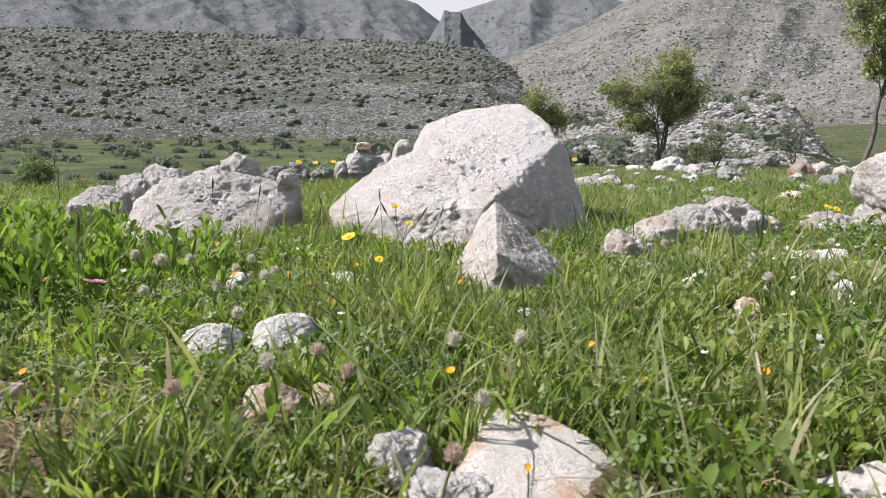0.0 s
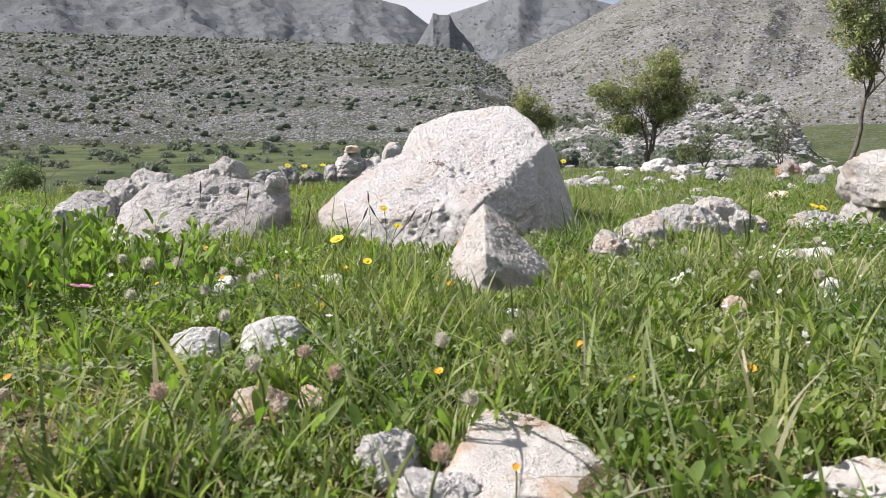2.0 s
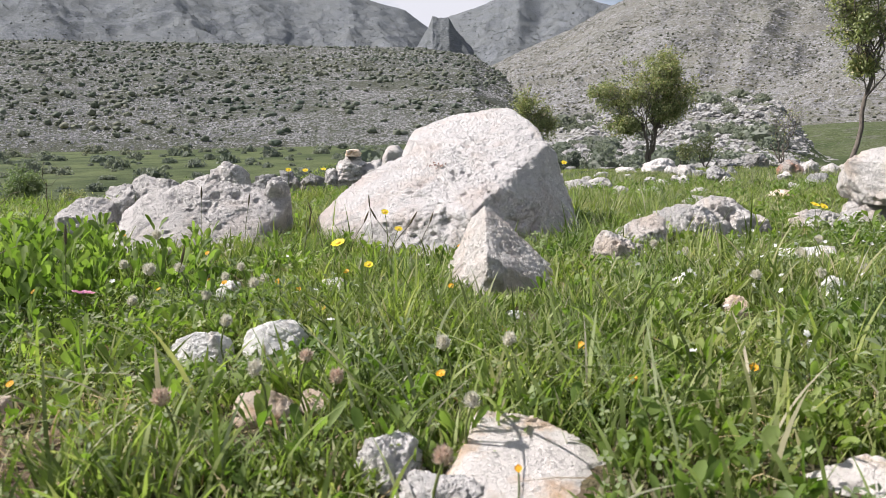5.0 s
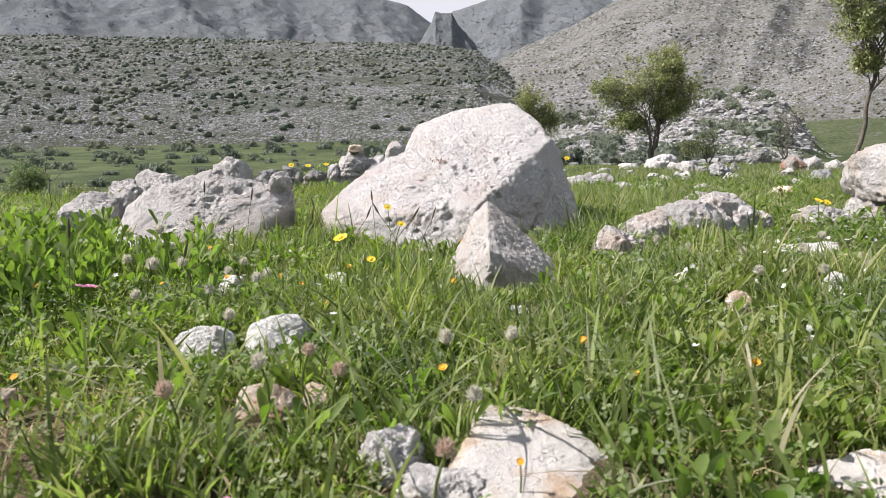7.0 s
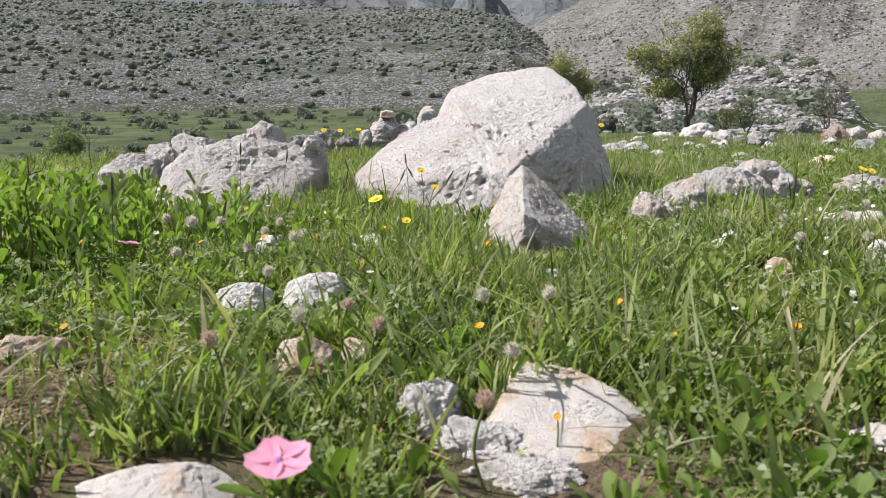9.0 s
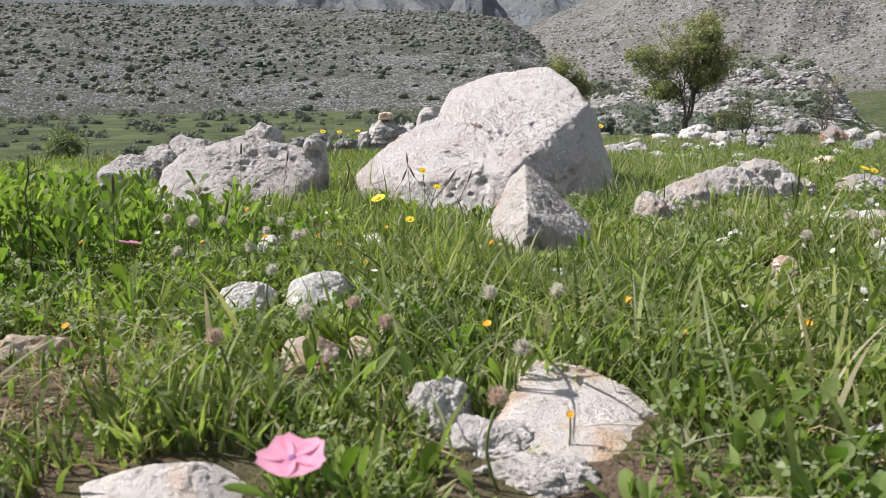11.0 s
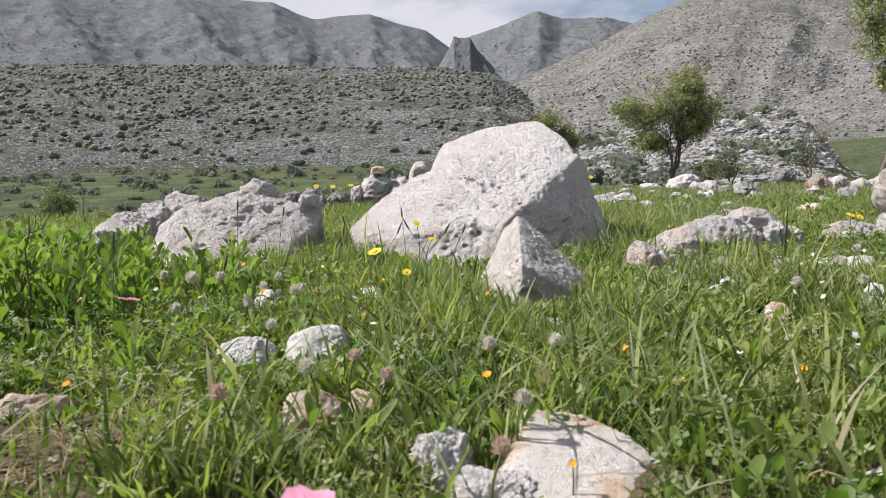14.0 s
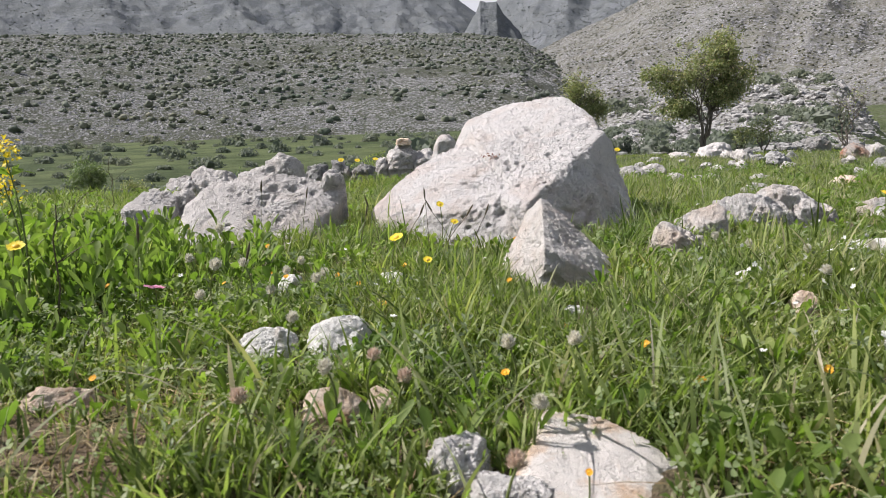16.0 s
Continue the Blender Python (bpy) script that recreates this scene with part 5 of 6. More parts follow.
def short(x, y):
    """Growth stays low where the stones shade the soil."""
    f = np.ones_like(x)
    for cx, cy, r in CLEAR:
        f = f * (1 - 0.58 * np.exp(-((x - cx) ** 2 + (y - cy) ** 2) / r ** 2))
    return f


def blades(x, y, height, width, bend, rng, segs=4, face=None):
    """Tapered, bent grass blades with a fold: 2 * segs + 1 corners each."""
    n = len(x)
    z = ground_z(x, y) - 0.004
    height = 1.2 * height * short(x, y)
    az = rng.uniform(0, 2 * math.pi, n) if face is None else face
    lean = np.abs(rng.normal(0.10, 0.13, n))
    bd = bend * (0.3 + rng.random(n) * 1.2)
    turn = az + rng.normal(0, 0.9, n) + math.pi / 2
    dx, dy = np.cos(az), np.sin(az)
    sx, sy = np.cos(turn), np.sin(turn)
    vs = []
    for k in range(segs + 1):
        f = k / segs
        out = height * (lean * f + bd * f * f)
        up = height * f * (1 - 0.45 * bd * f)
        cx, cy, cz = x + dx * out, y + dy * out, z + up
        w = width * (0.75 + 0.5 * f) * (1 - f ** 2.2) * 0.5
        if k < segs:
            vs.append(np.stack([cx - sx * w, cy - sy * w, cz], 1))
            vs.append(np.stack([cx + sx * w, cy + sy * w, cz], 1))
        else:
            vs.append(np.stack([cx, cy, cz], 1))
    m = 2 * segs + 1
    v = np.stack(vs, 1).reshape(-1, 3)
    pat = []
    for k in range(segs - 1):
        a = 2 * k
        pat += [(a, a + 1, a + 3), (a, a + 3, a + 2)]
    pat.append((2 * segs - 2, 2 * segs - 1, 2 * segs))
    pat = np.array(pat)
    t = (np.arange(n)[:, None, None] * m + pat[None]).reshape(-1, 3)
    return v, t


def thin(x, y, r, rng, chance):
    k = rng.random(len(x)) < chance
    return x[k], y[k], r[k]


def lush(x, y):
    """Taller growth in drifts."""
    return 0.75 + 0.5 * np.clip(fbm(flat(x, y, 2.2), 3, 71), -0.8, 0.9)


def tussocks(n, r0, r1, seed, count, height, width, chance=None):
    """Grass in clumps: blades that stand close and spread outward; arrays of roots, heights and directions."""
    x, y, r, rng = plots(n, r0, r1, seed)
    x, y, r = thin(x, y, r, rng, low_cover(x, y) if chance is None else chance(x, y))
    i = np.repeat(np.arange(len(x)), count)
    a = rng.uniform(0, 2 * math.pi, len(i))
    off = 0.016 * np.abs(rng.normal(size=len(i))) * (0.6 + 0.8 * rng.random(len(x)))[i]
    h = height * (0.55 + 0.7 * rng.random(len(x)))[i] * (0.5 + 0.6 * rng.random(len(i))) * lush(x, y)[i]
    return blades(x[i] + np.cos(a) * off, y[i] + np.sin(a) * off, h, width * (0.5 + rng.random(len(i))), 0.5, rng, 4, a)


def build_grass():
    bits = []
    x, y, r, rng = plots(42000, 0.40, 2.6, 401)
    x, y, r = thin(x, y, r, rng, low_cover(x, y) * (0.35 + 0.65 * step(-0.4, 0.4, fbm(flat(x, y, 6.0), 3, 65))))
    h = (0.026 + 0.070 * rng.random(len(x)) ** 1.7) * lush(x, y)
    bits.append(blades(x, y, h, 0.0018 + 0.0055 * rng.random(len(x)) ** 2.4, 0.42, rng, 4))
    bits.append(tussocks(700, 0.42, 1.3, 416, 22, 0.074, 0.0042))
    bits.append(tussocks(1900, 1.2, 3.0, 417, 20, 0.080, 0.0044))
    bits.append(tussocks(1300, 2.8, 7.0, 418, 18, 0.11, 0.0060))
    x, y, r, rng = plots(22000, 0.42, 1.7, 407)
    x, y, r = thin(x, y, r, rng, low_cover(x, y))
    h = (0.040 + 0.048 * rng.random(len(x)) ** 1.3) * lush(x, y)
    bits.append(blades(x, y, h, 0.0035 + 0.0040 * rng.random(len(x)), 0.38, rng, 5))
    x, y, r, rng = plots(300, 0.50, 1.1, 408)
    x, y, r = thin(x, y, r, rng, low_cover(x, y))
    bits.append(blades(x, y, 0.075 + 0.055 * rng.random(len(x)), 0.005 + 0.003 * rng.random(len(x)), 0.45, rng, 6))
    x, y, r, rng = plots(1000, 0.75, 2.1, 414)
    x, y, r = thin(x, y, r, rng, low_cover(x, y))
    bits.append(blades(x, y, (0.08 + 0.06 * rng.random(len(x))) * lush(x, y), 0.004 + 0.0035 * rng.random(len(x)), 0.30, rng, 6))
    x, y, r, rng = plots(900, 1.7, 3.6, 415)
    bits.append(blades(x, y, (0.09 + 0.08 * rng.random(len(x))) * lush(x, y), 0.004 + 0.0035 * rng.random(len(x)), 0.30, rng, 5))
    x, y, r, rng = plots(50000, 2.6, 6.0, 402)
    x, y, r = thin(x, y, r, rng, 0.35 + 0.65 * step(-0.4, 0.5, fbm(flat(x, y, 2.5), 3, 66)))
    h = (0.03 + 0.075 * rng.random(len(x)) ** 1.5) * lush(x, y)
    bits.append(blades(x, y, h, 0.004 + 0.005 * rng.random(len(x)), 0.5, rng, 3))
    x, y, r, rng = plots(56000, 6.0, 15.0, 403)
    k = ((x > -0.5 * y + 1.0) | (r < 9)) & (rng.random(len(x)) < 0.3 + 0.7 * step(-0.4, 0.5, fbm(flat(x, y, 1.1), 3, 67)))
    x, y, r = x[k], y[k], r[k]
    h = (0.025 + 0.055 * rng.random(len(x)) ** 1.4) * lush(x, y)
    bits.append(blades(x, y, h, 0.009 + 0.009 * rng.random(len(x)), 0.5, rng, 2))
    x, y, r, rng = plots(20000, 7.0, 32.0, 419)
    k = (x < -0.10 * y) & (rng.random(len(x)) < 0.25 + 0.75 * step(-0.3, 0.5, fbm(flat(x, y, 0.5), 3, 68)))
    x, y, r = x[k], y[k], r[k]
    bits.append(blades(x, y, (0.06 + 0.12 * rng.random(len(x))) * lush(x, y), 0.020 + 0.025 * rng.random(len(x)), 0.6, rng, 2))
    rng = np.random.default_rng(406)
    a, r = np.radians(rng.uniform(43, 317, 40000)), 0.35 + 7.5 * rng.random(40000) ** 0.62
    x, y = r * np.sin(a), r * np.cos(a)
    bits.append(blades(x, y, (0.03 + 0.07 * rng.random(len(x))) * lush(x, y) * step(0.2, 0.9, r), 0.012 + 0.014 * rng.random(len(x)), 0.9, rng, 2))
    v, t = joined(bits)
    tagged(new("grass", mesh_np("grass", v, t, M_GRASS)), "lush green spring grass growing between stones", "grass", kind="stuff")
    x, y, r, rng = plots(15000, 0.42, 5.0, 404)
    x, y, r = thin(x, y, r, rng, low_cover(x, y))
    h = (0.045 + 0.085 * rng.random(len(x)) ** 2) * lush(x, y) * (0.6 + 0.4 * step(0.5, 1.3, r))
    v, t = blades(x, y, h, 0.0012 + 0.0016 * rng.random(len(x)), 0.35, rng, 4)
    x, y, r, rng = plots(90, 0.46, 0.95, 413)
    v, t = joined([(v, t), blades(x, y, 0.10 + 0.05 * rng.random(len(x)), 0.003 + 0.003 * rng.random(len(x)), 0.9, rng, 7)])
    tagged(new("fine_grass", mesh_np("fine_grass", v, t, M_FINE)), "fine pale grass stalks among the turf", "grass", kind="stuff")
    x, y, r, rng = plots(34000, 2.2, 12.0, 409)
    k = (x > -0.15 * y) | (rng.random(len(x)) < 0.4)
    x, y, r = x[k], y[k], r[k]
    v2, t2 = blades(x, y, (0.05 + 0.09 * rng.random(len(x)) ** 2) * lush(x, y), 0.0030 + 0.004 * rng.random(len(x)), 0.35, rng, 3)
    tagged(new("rough_grass", mesh_np("rough_grass", v2, t2, M_FINE)), "rough pale grass farther up the slope", "grass", kind="stuff")
    x, y, r, rng = plots(30000, 0.38, 3.0, 405)
    x, y, r = thin(x, y, r, rng, 0.16 + 0.84 * (1 - low_cover(x, y)))
    h = 0.02 + 0.05 * rng.random(len(x)) ** 2
    v, t = blades(x, y, h, 0.0012 + 0.0026 * rng.random(len(x)), 1.5, rng, 4)
    tagged(new("dry_grass", mesh_np("dry_grass", v, t, M_DRY)), "dry straw-coloured stalks on bare soil", "grass", kind="stuff")


def oval_leaves(centres, ways, length, width, rng, droop=0.2):
    """Blunt spoon-shaped leaves, cupped along the midrib and bowed over: 11 corners each."""
    n = len(centres)
    t = ways / (np.linalg.norm(ways, axis=1, keepdims=True) + 1e-9)
    s = np.cross(t, rng.normal(size=(n, 3)) * 0.6 + np.array([0, 0, 1.6]))
    s /= np.linalg.norm(s, axis=1, keepdims=True) + 1e-9
    u = np.cross(s, t)
    L, B = length * (0.6 + 0.7 * rng.random((n, 1))), width * (0.6 + 0.7 * rng.random((n, 1)))
    wave = rng.normal(size=(n, 1)) * 0.10
    vs = [centres]
    for f, w in ((0.30, 0.22), (0.62, 0.46), (0.88, 0.36)):
        mid = centres + t * L * f - np.array([0, 0, 1]) * L * droop * f * f
        vs += [mid + s * B * w + u * B * (0.12 + wave), mid, mid - s * B * w + u * B * (0.12 - wave)]
    vs.append(centres + t * L - np.array([0, 0, 1]) * L * droop)
    pat = [(0, 1, 2), (0, 2, 3), (7, 10, 8), (8, 10, 9)]
    for k in (1, 4):
        pat += [(k, k + 3, k + 4), (k, k + 4, k + 1), (k + 1, k + 4, k + 5), (k + 1, k + 5, k + 2)]
    return np.stack(vs, 1).reshape(-1, 3), (np.arange(n)[:, None, None] * 11 + np.array(pat)[None]).reshape(-1, 3)


def rosettes(n, r0, r1, seed, leaves, length, width, lift, height, chance=None, spread=43.0, leaf_form=leaf_sheets):
    """Leafy plants: leaves standing off a low stem all round."""
    x, y, r, rng = plots(n, r0, r1, seed, spread)
    if chance is not None:
        x, y, r = thin(x, y, r, rng, chance(x, y))
    m = len(x)
    i = np.repeat(np.arange(m), leaves)
    hh = height * (0.5 + 0.8 * rng.random(m)) * short(x, y)
    f = rng.random(len(i))
    az = rng.uniform(0, 2 * math.pi, len(i))
    up = lift * (0.4 + 1.1 * rng.random(len(i)))
    out = 0.35 * length * rng.random(len(i))
    c = np.stack([x[i] + np.cos(az) * out, y[i] + np.sin(az) * out, ground_z(x, y)[i] + hh[i] * f], 1)
    w = np.stack([np.cos(az), np.sin(az), up], 1)
    return leaf_form(c, w, length, width, rng, 0.25)


def trefoils(n, r0, r1, seed, size, height, chance=None):
    """Clover: three round leaflets on a thin stalk."""
    x, y, r, rng = plots(n, r0, r1, seed)
    if chance is not None:
        x, y, r = thin(x, y, r, rng, chance(x, y))
    m = len(x)
    h = height * short(x, y) * (0.35 + 0.9 * rng.random(m)) * (0.7 + 0.3 * step(0.45, 1.0, r))
    tilt = rng.normal(0, 0.35, (m, 2))
    s = size * (0.6 + 0.7 * rng.random(m))
    a0 = rng.uniform(0, 6.3, m)
    z = ground_z(x, y) + h
    vs = []
    for k in range(3):
        a = a0 + k * 2.094
        for da, rr, dz in ((0, 0.0, 0.0), (-0.62, 0.62, 0.10), (-0.40, 1.05, 0.12), (0, 1.0, 0.02), (0.40, 1.05, 0.12), (0.62, 0.62, 0.10)):
            px, py = np.cos(a + da) * rr * s, np.sin(a + da) * rr * s
            vs.append(np.stack([x + px, y + py, z + dz * s + px * tilt[:, 0] + py * tilt[:, 1]], 1))
    v = np.stack(vs, 1).reshape(-1, 3)
    pat = np.array([(6 * k + a, 6 * k + b, 6 * k + c) for k in range(3) for a, b, c in ((0, 1, 2), (0, 2, 3), (0, 3, 4), (0, 4, 5))])
    return v, (np.arange(m)[:, None, None] * 18 + pat[None]).reshape(-1, 3)


def build_herbs():
    v, t = joined([trefoils(5200, 0.40, 1.6, 411, 0.0066, 0.045, lambda x, y: low_cover(x, y) * np.clip(0.6 + 0.9 * fbm(flat(x, y, 4.0), 3, 91), 0.15, 1)),
                   trefoils(6000, 1.6, 4.0, 412, 0.010, 0.06, lambda x, y: np.clip(0.5 + 0.9 * fbm(flat(x, y, 3.0), 3, 92), 0.1, 1))])
    tagged(new("clover", mesh_np("clover", v, t, M_CLOVER)), "low green clover leaves carpeting the soil", "clover", kind="stuff")
    v, t = joined([rosettes(900, 0.42, 2.6, 421, 9, 0.026, 0.008, 1.2, 0.05, lambda x, y: low_cover(x, y)),
                   rosettes(650, 0.45, 2.6, 423, 6, 0.050, 0.012, 2.6, 0.02, lambda x, y: low_cover(x, y), leaf_form=oval_leaves),
                   rosettes(150, 0.48, 1.3, 428, 6, 0.044, 0.014, 2.8, 0.022, lambda x, y: low_cover(x, y) * (0.35 + 0.65 * step(-0.1, 0.25, x)), leaf_form=oval_leaves),
                   rosettes(600, 1.1, 3.2, 427, 8, 0.034, 0.012, 1.8, 0.05, leaf_form=oval_leaves),
                   rosettes(900, 2.4, 7.0, 422, 10, 0.05, 0.014, 1.0, 0.07)])
    tagged(new("herbs", mesh_np("herbs", v, t, M_BROAD)), "small bright green leafy herbs in the turf", "herbs", kind="stuff")
    # the thick stand of leafy plants on the left
    side = lambda x, y: np.exp(-((x + 1.12) / 0.34) ** 2 - ((y - 1.50) / 0.33) ** 2)
    v, t = joined([rosettes(5200, 0.9, 2.6, 424, 12, 0.050, 0.0165, 2.8, 0.115, side, leaf_form=oval_leaves)])
    tagged(new("leafy_weeds", mesh_np("leafy_weeds", v, t, M_BROAD)), "thick stand of bright green broad-leaved weeds", "weeds", kind="stuff")
    v, t = joined([rosettes(420, 0.40, 1.5, 425, 14, 0.018, 0.006, 0.8, 0.075, lambda x, y: low_cover(x, y) * np.clip(0.3 + fbm(flat(x, y, 3.0), 3, 93), 0, 1)),
                   rosettes(800, 0.8, 2.6, 426, 14, 0.022, 0.007, 0.8, 0.07, lambda x, y: step(0.2, 0.6, x) * 0.9)])
    tagged(new("grey_herbs", mesh_np("grey_herbs", v, t, M_GREYLEAF)), "downy grey-green herbs in the turf", "herbs", kind="stuff")


build_grass()
build_herbs()


# ---- flowers ----
def petal_ring(n, r0, r1, width, cup, tip=0.0, seed=0, notch=0.0):
    """A ring of petals about the origin, facing up."""
    rng = np.random.default_rng(seed)
    vs, ts = [], []
    for k in range(n):
        a = 2 * math.pi * k / n + rng.normal() * 0.06
        c, s = math.cos(a), math.sin(a)
        ln = r1 * (0.92 + 0.16 * rng.random())
        row = []
        for f, w in ((0.0, 0.35), (0.35, 0.8), (0.7, 1.0), (0.92, 0.75)):
            d = r0 + (ln - r0) * f
            for g in (-1, 0, 1):
                x, y = d + (0.0 if g else -notch * f), g * width * w * 0.5
                row.append((c * x - s * y, s * x + c * y, cup * d * f + abs(g) * width * 0.10 + tip * f * f))
        k0 = len(vs)
        vs += row
        for i in range(3):
            for g in range(2):
                q = k0 + i * 3 + g
                ts += [(q, q + 1, q + 4), (q, q + 4, q + 3)]
    return np.array(vs), np.array(ts)


def dome(r, h, level=2):
    d, t = SPHERES[level]
    return d * np.array([r, r, h]), t


def stalk(x, y, top, bow=0.15, r=0.0011):
    """A thin stalk from the soil to the flower's own origin at the top."""
    h = top - gz(x, y)
    p = np.array([(bow * h * math.sin(math.pi * f), bow * 0.4 * h * math.sin(2 * f), -h * (1 - f)) for f in np.linspace(0, 1, 7)])
    return tube(p, np.linspace(r * 1.3, r, 7), 5)


def flower(name, x, y, z, label, petals, p_mat, eye, e_mat, tilt=(0, 0), seed=0, group="", r=0.0011, leaves=True):
    """A flower on its stalk; x, y, z is the blossom's place."""
    root = tagged(new(name), label, "flower", group)
    root.matrix_world = pose(x, y, z)
    rng = np.random.default_rng(seed + 900)
    v, t = stalk(x, y, z, rng.normal() * 0.12, r)
    st = part("stalk", mesh_np("stalk", v, t, M_STEM), root)
    turn = pose(0, 0, 0, tilt[0], tilt[1]) @ pose(0, 0, 0, 0, 0, rng.uniform(0, 360))
    for nm, geo, mat in (("petals", petals, p_mat), ("eye", eye, e_mat)):
        ob = part(nm, mesh_np(nm, geo[0], geo[1], mat), root)
        ob.matrix_basis = turn
    return root


ORANGE = [(-0.548, 1.361, -0.022), (-0.597, 1.816, -0.027), (-0.761, 1.301, -0.009), (-0.494, 1.505, -0.035), (-0.196, 1.207, -0.029), (0.035, 1.342, -0.023), (0.069, 1.812, -0.020), (0.204, 0.920, -0.017), (0.239, 0.791, -0.018), (0.392, 0.807, -0.013), (-0.510, 0.805, -0.013), (-0.195, 1.530, -0.027), (0.009, 0.809, -0.013), (0.111, 1.048, -0.027), (-0.325, 1.428, -0.025), (-0.436, 1.424, -0.024), (-0.907, 2.034, -0.006), (0.238, 0.803, -0.028), (0.077, 0.585, -0.024), (-0.266, 1.340, -0.023), (-0.004, 1.207, -0.029)]
for k, (x, y, z) in enumerate(ORANGE):
    s = 0.0062 * (0.8 + 0.4 * ((k * 37) % 10) / 10) * (0.6 if y < 0.6 else 1.0)
    flower("marigold", x, y, z, "small orange field marigold in the grass", petal_ring(13, s * 0.3, s, s * 0.42, 0.25, 0, k), M_ORANGE, dome(s * 0.36, s * 0.22), M_EYE,
           (18 + (k * 23) % 30, ((k * 41) % 40) - 20), k, "field marigolds", 0.0008)
YELLOW = [(-0.197, 1.432, 0.053, 0.016), (-0.14, 2.02, 0.05, 0.012), (-0.09, 1.80, 0.03, 0.011), (1.30, 2.34, 0.012, 0.016), (1.33, 2.34, 0.005, 0.014), (2.14, 3.60, -0.045, 0.022),
          (-0.83, 1.15, 0.10, 0.016), (-0.95, 4.6, 0.05, 0.020), (-0.84, 4.6, 0.045, 0.020), (-0.72, 4.6, 0.05, 0.020), (0.88, 4.7, 0.06, 0.020), (-0.12, 1.28, 0.035, 0.009), (-0.97, 4.1, -0.06, 0.014)]
for k, (x, y, z, s) in enumerate(YELLOW):
    flower("daisy", x, y, z, "yellow daisy on a thin stalk", petal_ring(13, s * 0.3, s, s * 0.40, 0.12, 0, 40 + k), M_YELLOW, dome(s * 0.40, s * 0.25), M_EYE,
           (20 + (k * 17) % 25, ((k * 29) % 30) - 15), 50 + k, "yellow daisies")
flower("pink_flax", -0.115, 0.357, 0.058, "pink five-petalled flax flower with violet eye", petal_ring(5, 0.001, 0.0205, 0.0245, 0.10, 0, 3, 0.0012), M_PINK, dome(0.0036, 0.002), M_PINKEYE, (8, 4), 71, "pink flax", 0.0012)
flower("pink_flax", -0.615, 1.20, 0.010, "pink flax flower seen edge-on above the grass", petal_ring(5, 0.002, 0.0205, 0.0200, 0.02, 0, 4, 0.0015), M_PINK, dome(0.0036, 0.002), M_PINKEYE, (-8, 8), 72, "pink flax", 0.0012)


def fuzzy_head(r, seed, n=260):
    """A downy clover head: an egg of fine hairy calyx teeth."""
    rng = np.random.default_rng(seed)
    d = rng.normal(size=(n, 3))
    d[:, 2] = d[:, 2] * 0.9 + 0.35
    d /= np.linalg.norm(d, axis=1, keepdims=True)
    c = d * np.array([r, r, r * 1.25]) * (0.35 + 0.25 * rng.random((n, 1)))
    w = d * 0.7 + np.array([0, 0, 0.9]) + rng.normal(size=(n, 3)) * 0.25
    egg = SPHERES[3][0] * np.array([r, r, r * 1.25]) * 0.55
    return joined([leaf_sheets(c, w, r * 0.85, r * 0.17, rng, 0.0), (egg, SPHERES[3][1])])


HEADS = [(0.094, 0.818, 0.024, 0.0085, 0), (0.04, 0.663, 0.008, 0.0085, 0), (0.013, 0.817, 0.021, 0.0095, 0), (-0.145, 0.768, 0.024, 0.0082, 1), (-0.191, 0.718, 0.028, 0.009, 0), (-0.103, 0.715, 0.018, 0.0085, 1),
         (-0.257, 0.628, 0.032, 0.009, 1), (0.009, 0.514, 0.022, 0.0085, 1), (-0.70, 1.75, 0.03, 0.013, 0), (-0.53, 1.28, 0.03, 0.012, 0), (-0.50, 1.35, 0.02, 0.010, 0), (-0.30, 0.98, 0.01, 0.009, 0)]
spot = np.random.default_rng(640)
for k in range(21):
    x, y = (spot.uniform(0.55, 1.0), spot.uniform(1.15, 1.75)) if k < 12 else (spot.uniform(-0.75, -0.32), spot.uniform(1.2, 1.8))
    HEADS.append((x, y, gz(x, y) + 0.05 + 0.028 * spot.random(), 0.009 + 0.0025 * spot.random(), 0))
for k, (x, y, z, r, red) in enumerate(HEADS):
    root = tagged(new("clover_head"), "reddish downy clover head on a hairy stalk" if red else "whitish downy clover head on a hairy stalk", "flower", "clover heads")
    root.matrix_world = pose(x, y, z)
    v, t = stalk(x, y, z, 0.12 * (-1) ** k, 0.0013)
    part("stalk", mesh_np("stalk", v, t, M_STEM), root)
    v, t = fuzzy_head(r, 600 + k)
    part("head", mesh_np("head", v, t, M_REDDOWN if red else M_DOWN), root)


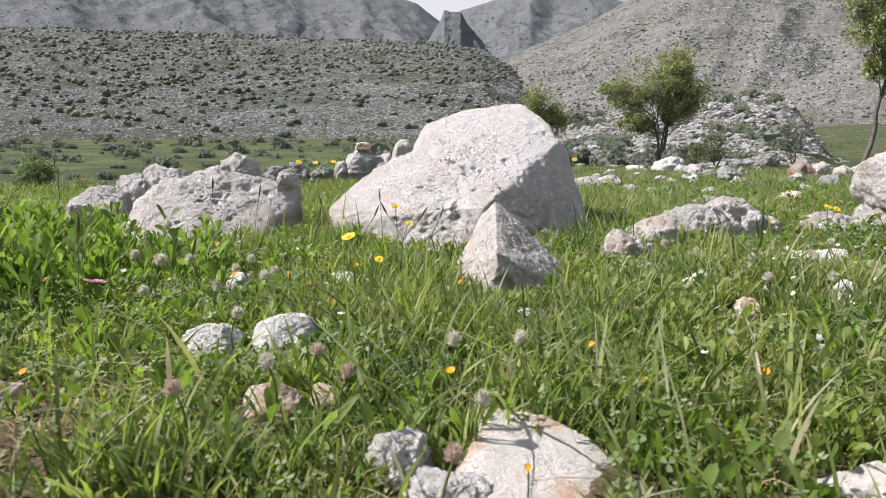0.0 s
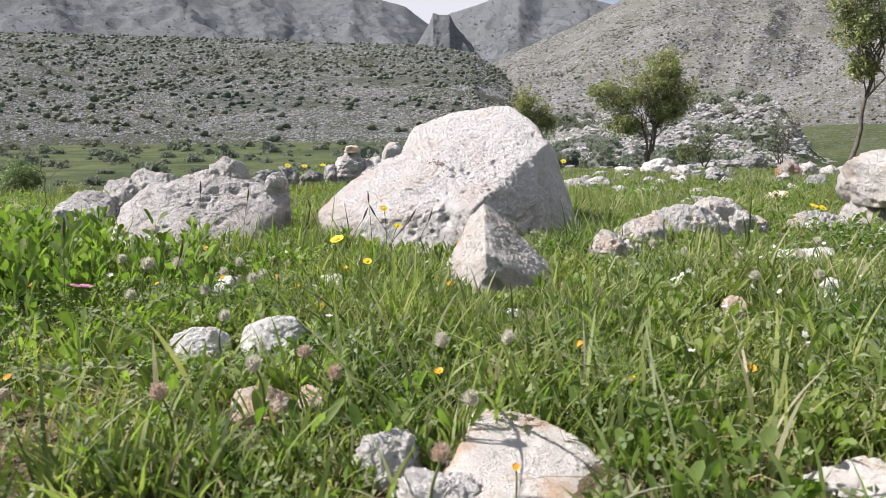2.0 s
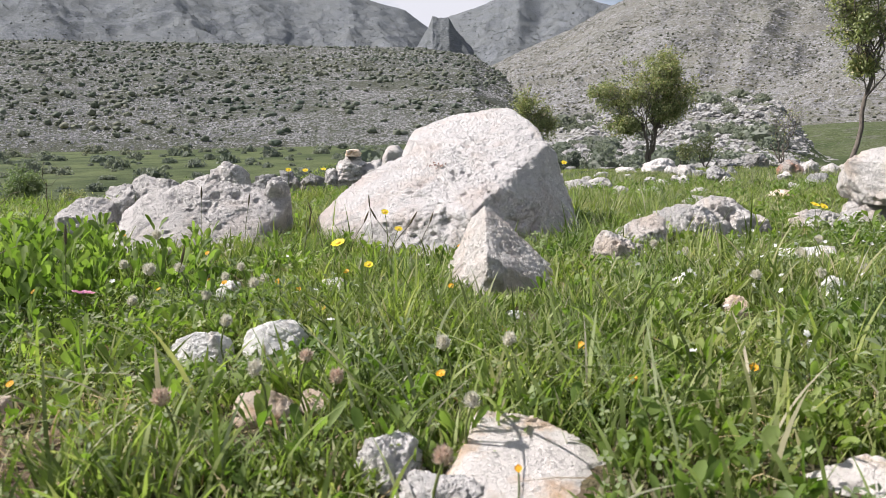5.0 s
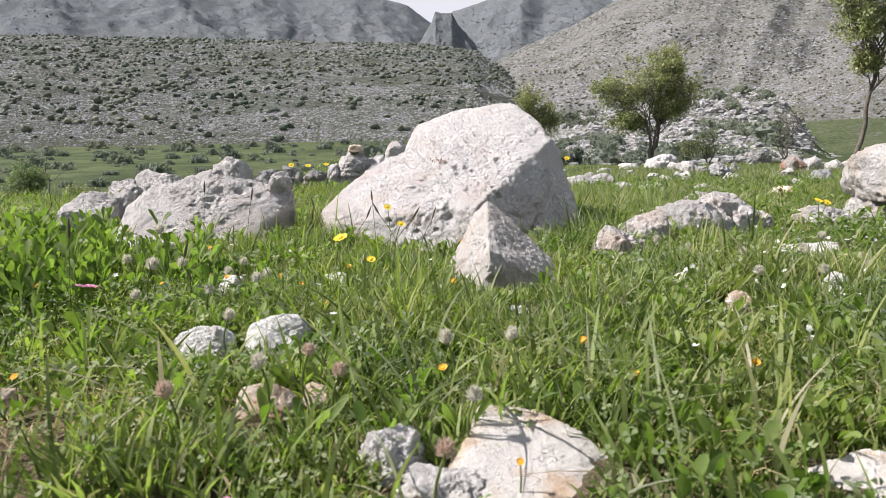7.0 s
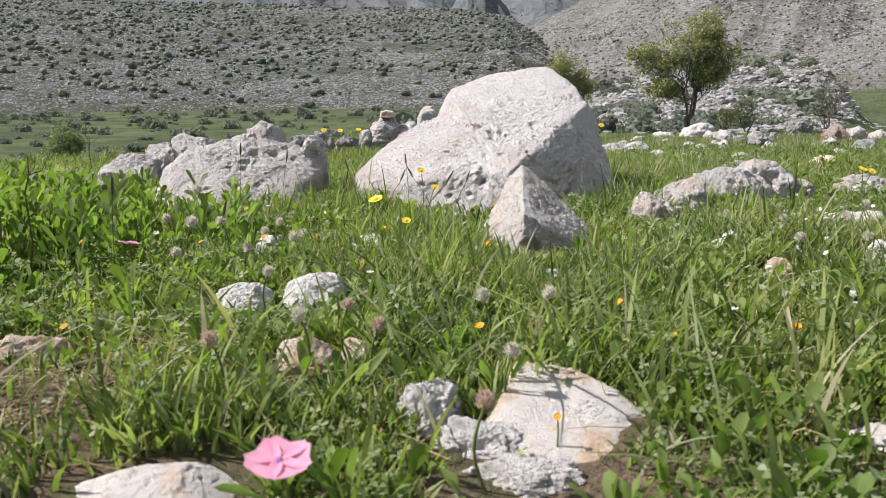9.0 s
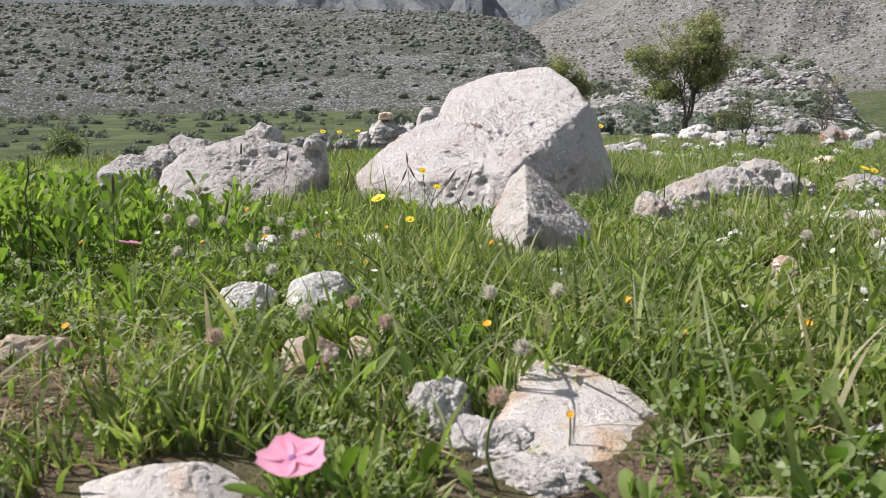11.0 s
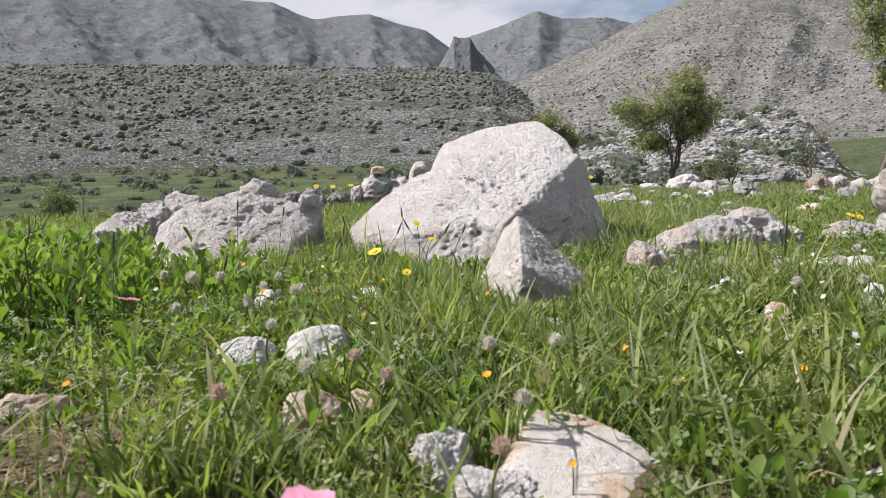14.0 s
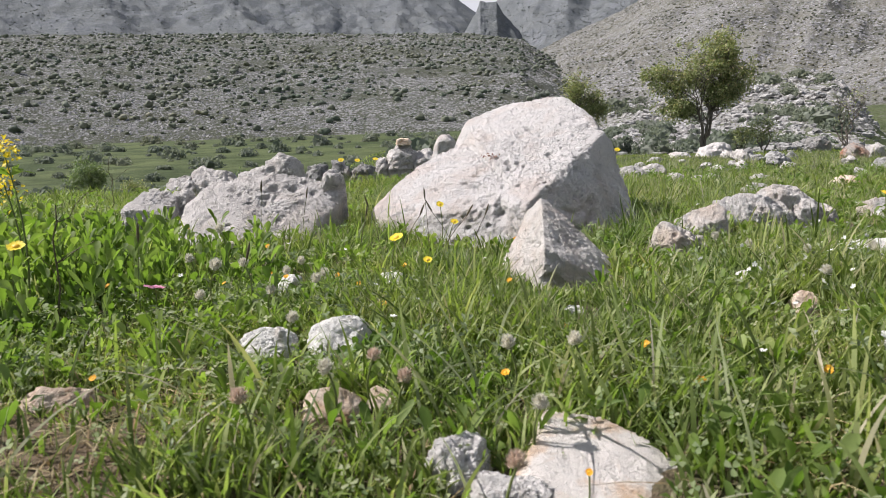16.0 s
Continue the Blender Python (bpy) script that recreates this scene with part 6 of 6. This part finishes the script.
def spikes():
    """Tall dark grass spikes standing before the boulder."""
    for k, (x, y, h, dx, dy) in enumerate([(-0.17, 1.95, 0.17, -0.01, 0.03), (-0.31, 1.95, 0.15, -0.03, 0.0), (-0.24, 1.9, 0.13, 0.05, 0.0), (-0.09, 1.85, 0.15, -0.06, 0.0), (-0.05, 1.9, 0.13, 0.04, 0.02), (-0.36, 1.9, 0.12, 0.02, 0.0),
                                           (-0.13, 1.75, 0.14, 0.07, 0.0), (-0.64, 1.9, 0.20, 0.01, 0.0), (-0.55, 2.0, 0.17, 0.02, 0.0), (-0.47, 1.2, 0.13, 0.03, 0.0), (-0.62, 1.15, 0.17, 0.01, 0.0)]):
        root = tagged(new("grass_spike"), "tall thin grass stalk with a dark seed spike", "grass", "grass spikes")
        root.matrix_world = pose(x, y, gz(x, y))
        p = np.array([(dx * f * f, dy * f * f, h * f) for f in np.linspace(0, 1, 7)])
        v, t = tube(p, np.linspace(0.0011, 0.0008, 7), 4)
        part("stalk", mesh_np("stalk", v, t, M_STEM if k > 6 else M_SPIKE), root)
        q = np.array([(dx, dy, h)]) + np.array([(0.3 * dx * f, 0.3 * dy * f, 0.035 * f) for f in np.linspace(0, 1, 6)])
        v, t = tube(q, np.array([0.0008, 0.0024, 0.0028, 0.0026, 0.0018, 0.0004]), 6)
        part("seed_spike", mesh_np("seed_spike", v, t, M_SPIKE), root)


spikes()


def white_specks():
    """Tiny white blossoms in the turf on the right."""
    x, y, r, rng = plots(420, 0.9, 2.8, 431, 40)
    k = (x > 0.35 * y) | (rng.random(len(x)) < 0.12)
    x, y = x[k], y[k]
    vs, ts = [], []
    n0 = 0
    for i in range(len(x)):
        v, t = petal_ring(5, 0.0005, 0.0045 + 0.002 * rng.random(), 0.004, 0.2, 0, i)
        a = pose(x[i], y[i], gz(x[i], y[i]) + 0.045 + 0.035 * rng.random(), rng.normal() * 30, rng.normal() * 30, 0)
        v = v @ np.array(a.to_3x3()).T + np.array(a.translation)
        vs.append(v)
        ts.append(t + n0)
        n0 += len(v)
    tagged(new("white_blossoms", mesh_np("white_blossoms", np.concatenate(vs), np.concatenate(ts), M_WHITEPETAL)), "tiny white blossoms sprinkled through the turf", "flowers", kind="stuff")


white_specks()


def mustard(x, y, h, label, seed):
    """A tall yellow-flowered weed with narrow leaves up its stalk."""
    rng = np.random.default_rng(seed)
    root = tagged(new("mustard_plant"), label, "plant")
    root.matrix_world = pose(x, y, gz(x, y))
    path = np.array([(0.02 * math.sin(3 * f), 0.0, h * f) for f in np.linspace(0, 1, 9)])
    part("stalk", mesh_np("stalk", *tube(path, np.linspace(0.0024, 0.0012, 9), 6), M_STEM), root)
    k = rng.integers(1, 8, 22)
    w = np.stack([rng.normal(size=22), rng.normal(size=22), 0.6 + rng.random(22)], 1)
    part("leaves", mesh_np("leaves", *leaf_sheets(path[k], w, 0.045, 0.012, rng, 0.3), M_BROAD), root)
    n = 70
    c = path[-1] + rng.normal(size=(n, 3)) * np.array([0.012, 0.012, 0.016])
    part("blossoms", mesh_np("blossoms", *leaf_sheets(c, rng.normal(size=(n, 3)) + np.array([0, 0, 0.5]), 0.010, 0.007, rng, 0.0), M_YELLOW), root, "cluster of yellow blossoms")


mustard(-0.865, 1.20, 0.335, "tall yellow-flowered mustard weed beside leafy plants", 701)
mustard(-0.93, 1.28, 0.27, "yellow-flowered mustard weed beside leafy plants", 702)


def dead_twig(x, y, h, label, seed):
    """A dry forked twig standing in the turf."""
    rng = np.random.default_rng(seed)
    root = tagged(new("dry_weed"), label, "plant")
    root.matrix_world = pose(x, y, gz(x, y))
    bits = []
    stem, _ = limb(rng, (0, 0, -0.01), (0.02, 0.0, h), 0.002, 0.001, 7, 0.03)
    bits.append(tube(stem, np.linspace(0.0022, 0.0010, 7), 5))
    for k in (2, 3, 3, 4, 4, 5):
        e = stem[k] + np.array([rng.normal() * 0.05, rng.normal() * 0.03, 0.03 + 0.04 * rng.random()])
        q, _ = limb(rng, stem[k], e, 0.001, 0.0006, 5, 0.06)
        bits.append(tube(q, np.linspace(0.0011, 0.0005, 5), 4))
    v, t = joined(bits)
    part("twig", mesh_np("twig", v, t, M_SPIKE), root)


dead_twig(-0.80, 1.20, 0.24, "dry forked brown weed standing among leafy plants", 711)
dead_twig(-1.62, 2.9, 0.30, "dry forked weed behind leafy plants", 712)


def sprig():
    """A reddish dry sprig caught on the boulder's face."""
    rng = np.random.default_rng(721)
    root = tagged(new("dry_sprig"), "small reddish dry sprig lying on a boulder's face", "plant")
    root.matrix_world = pose(BX + -0.064, BY + 0.009, BZ + 0.263)
    n = 46
    c = rng.normal(size=(n, 3)) * np.array([0.018, 0.006, 0.005])
    part("leaves", mesh_np("leaves", *leaf_sheets(c, rng.normal(size=(n, 3)) + np.array([0, -0.6, 0.3]), 0.010, 0.004, rng, 0.1), M_RUST), root)


sprig()
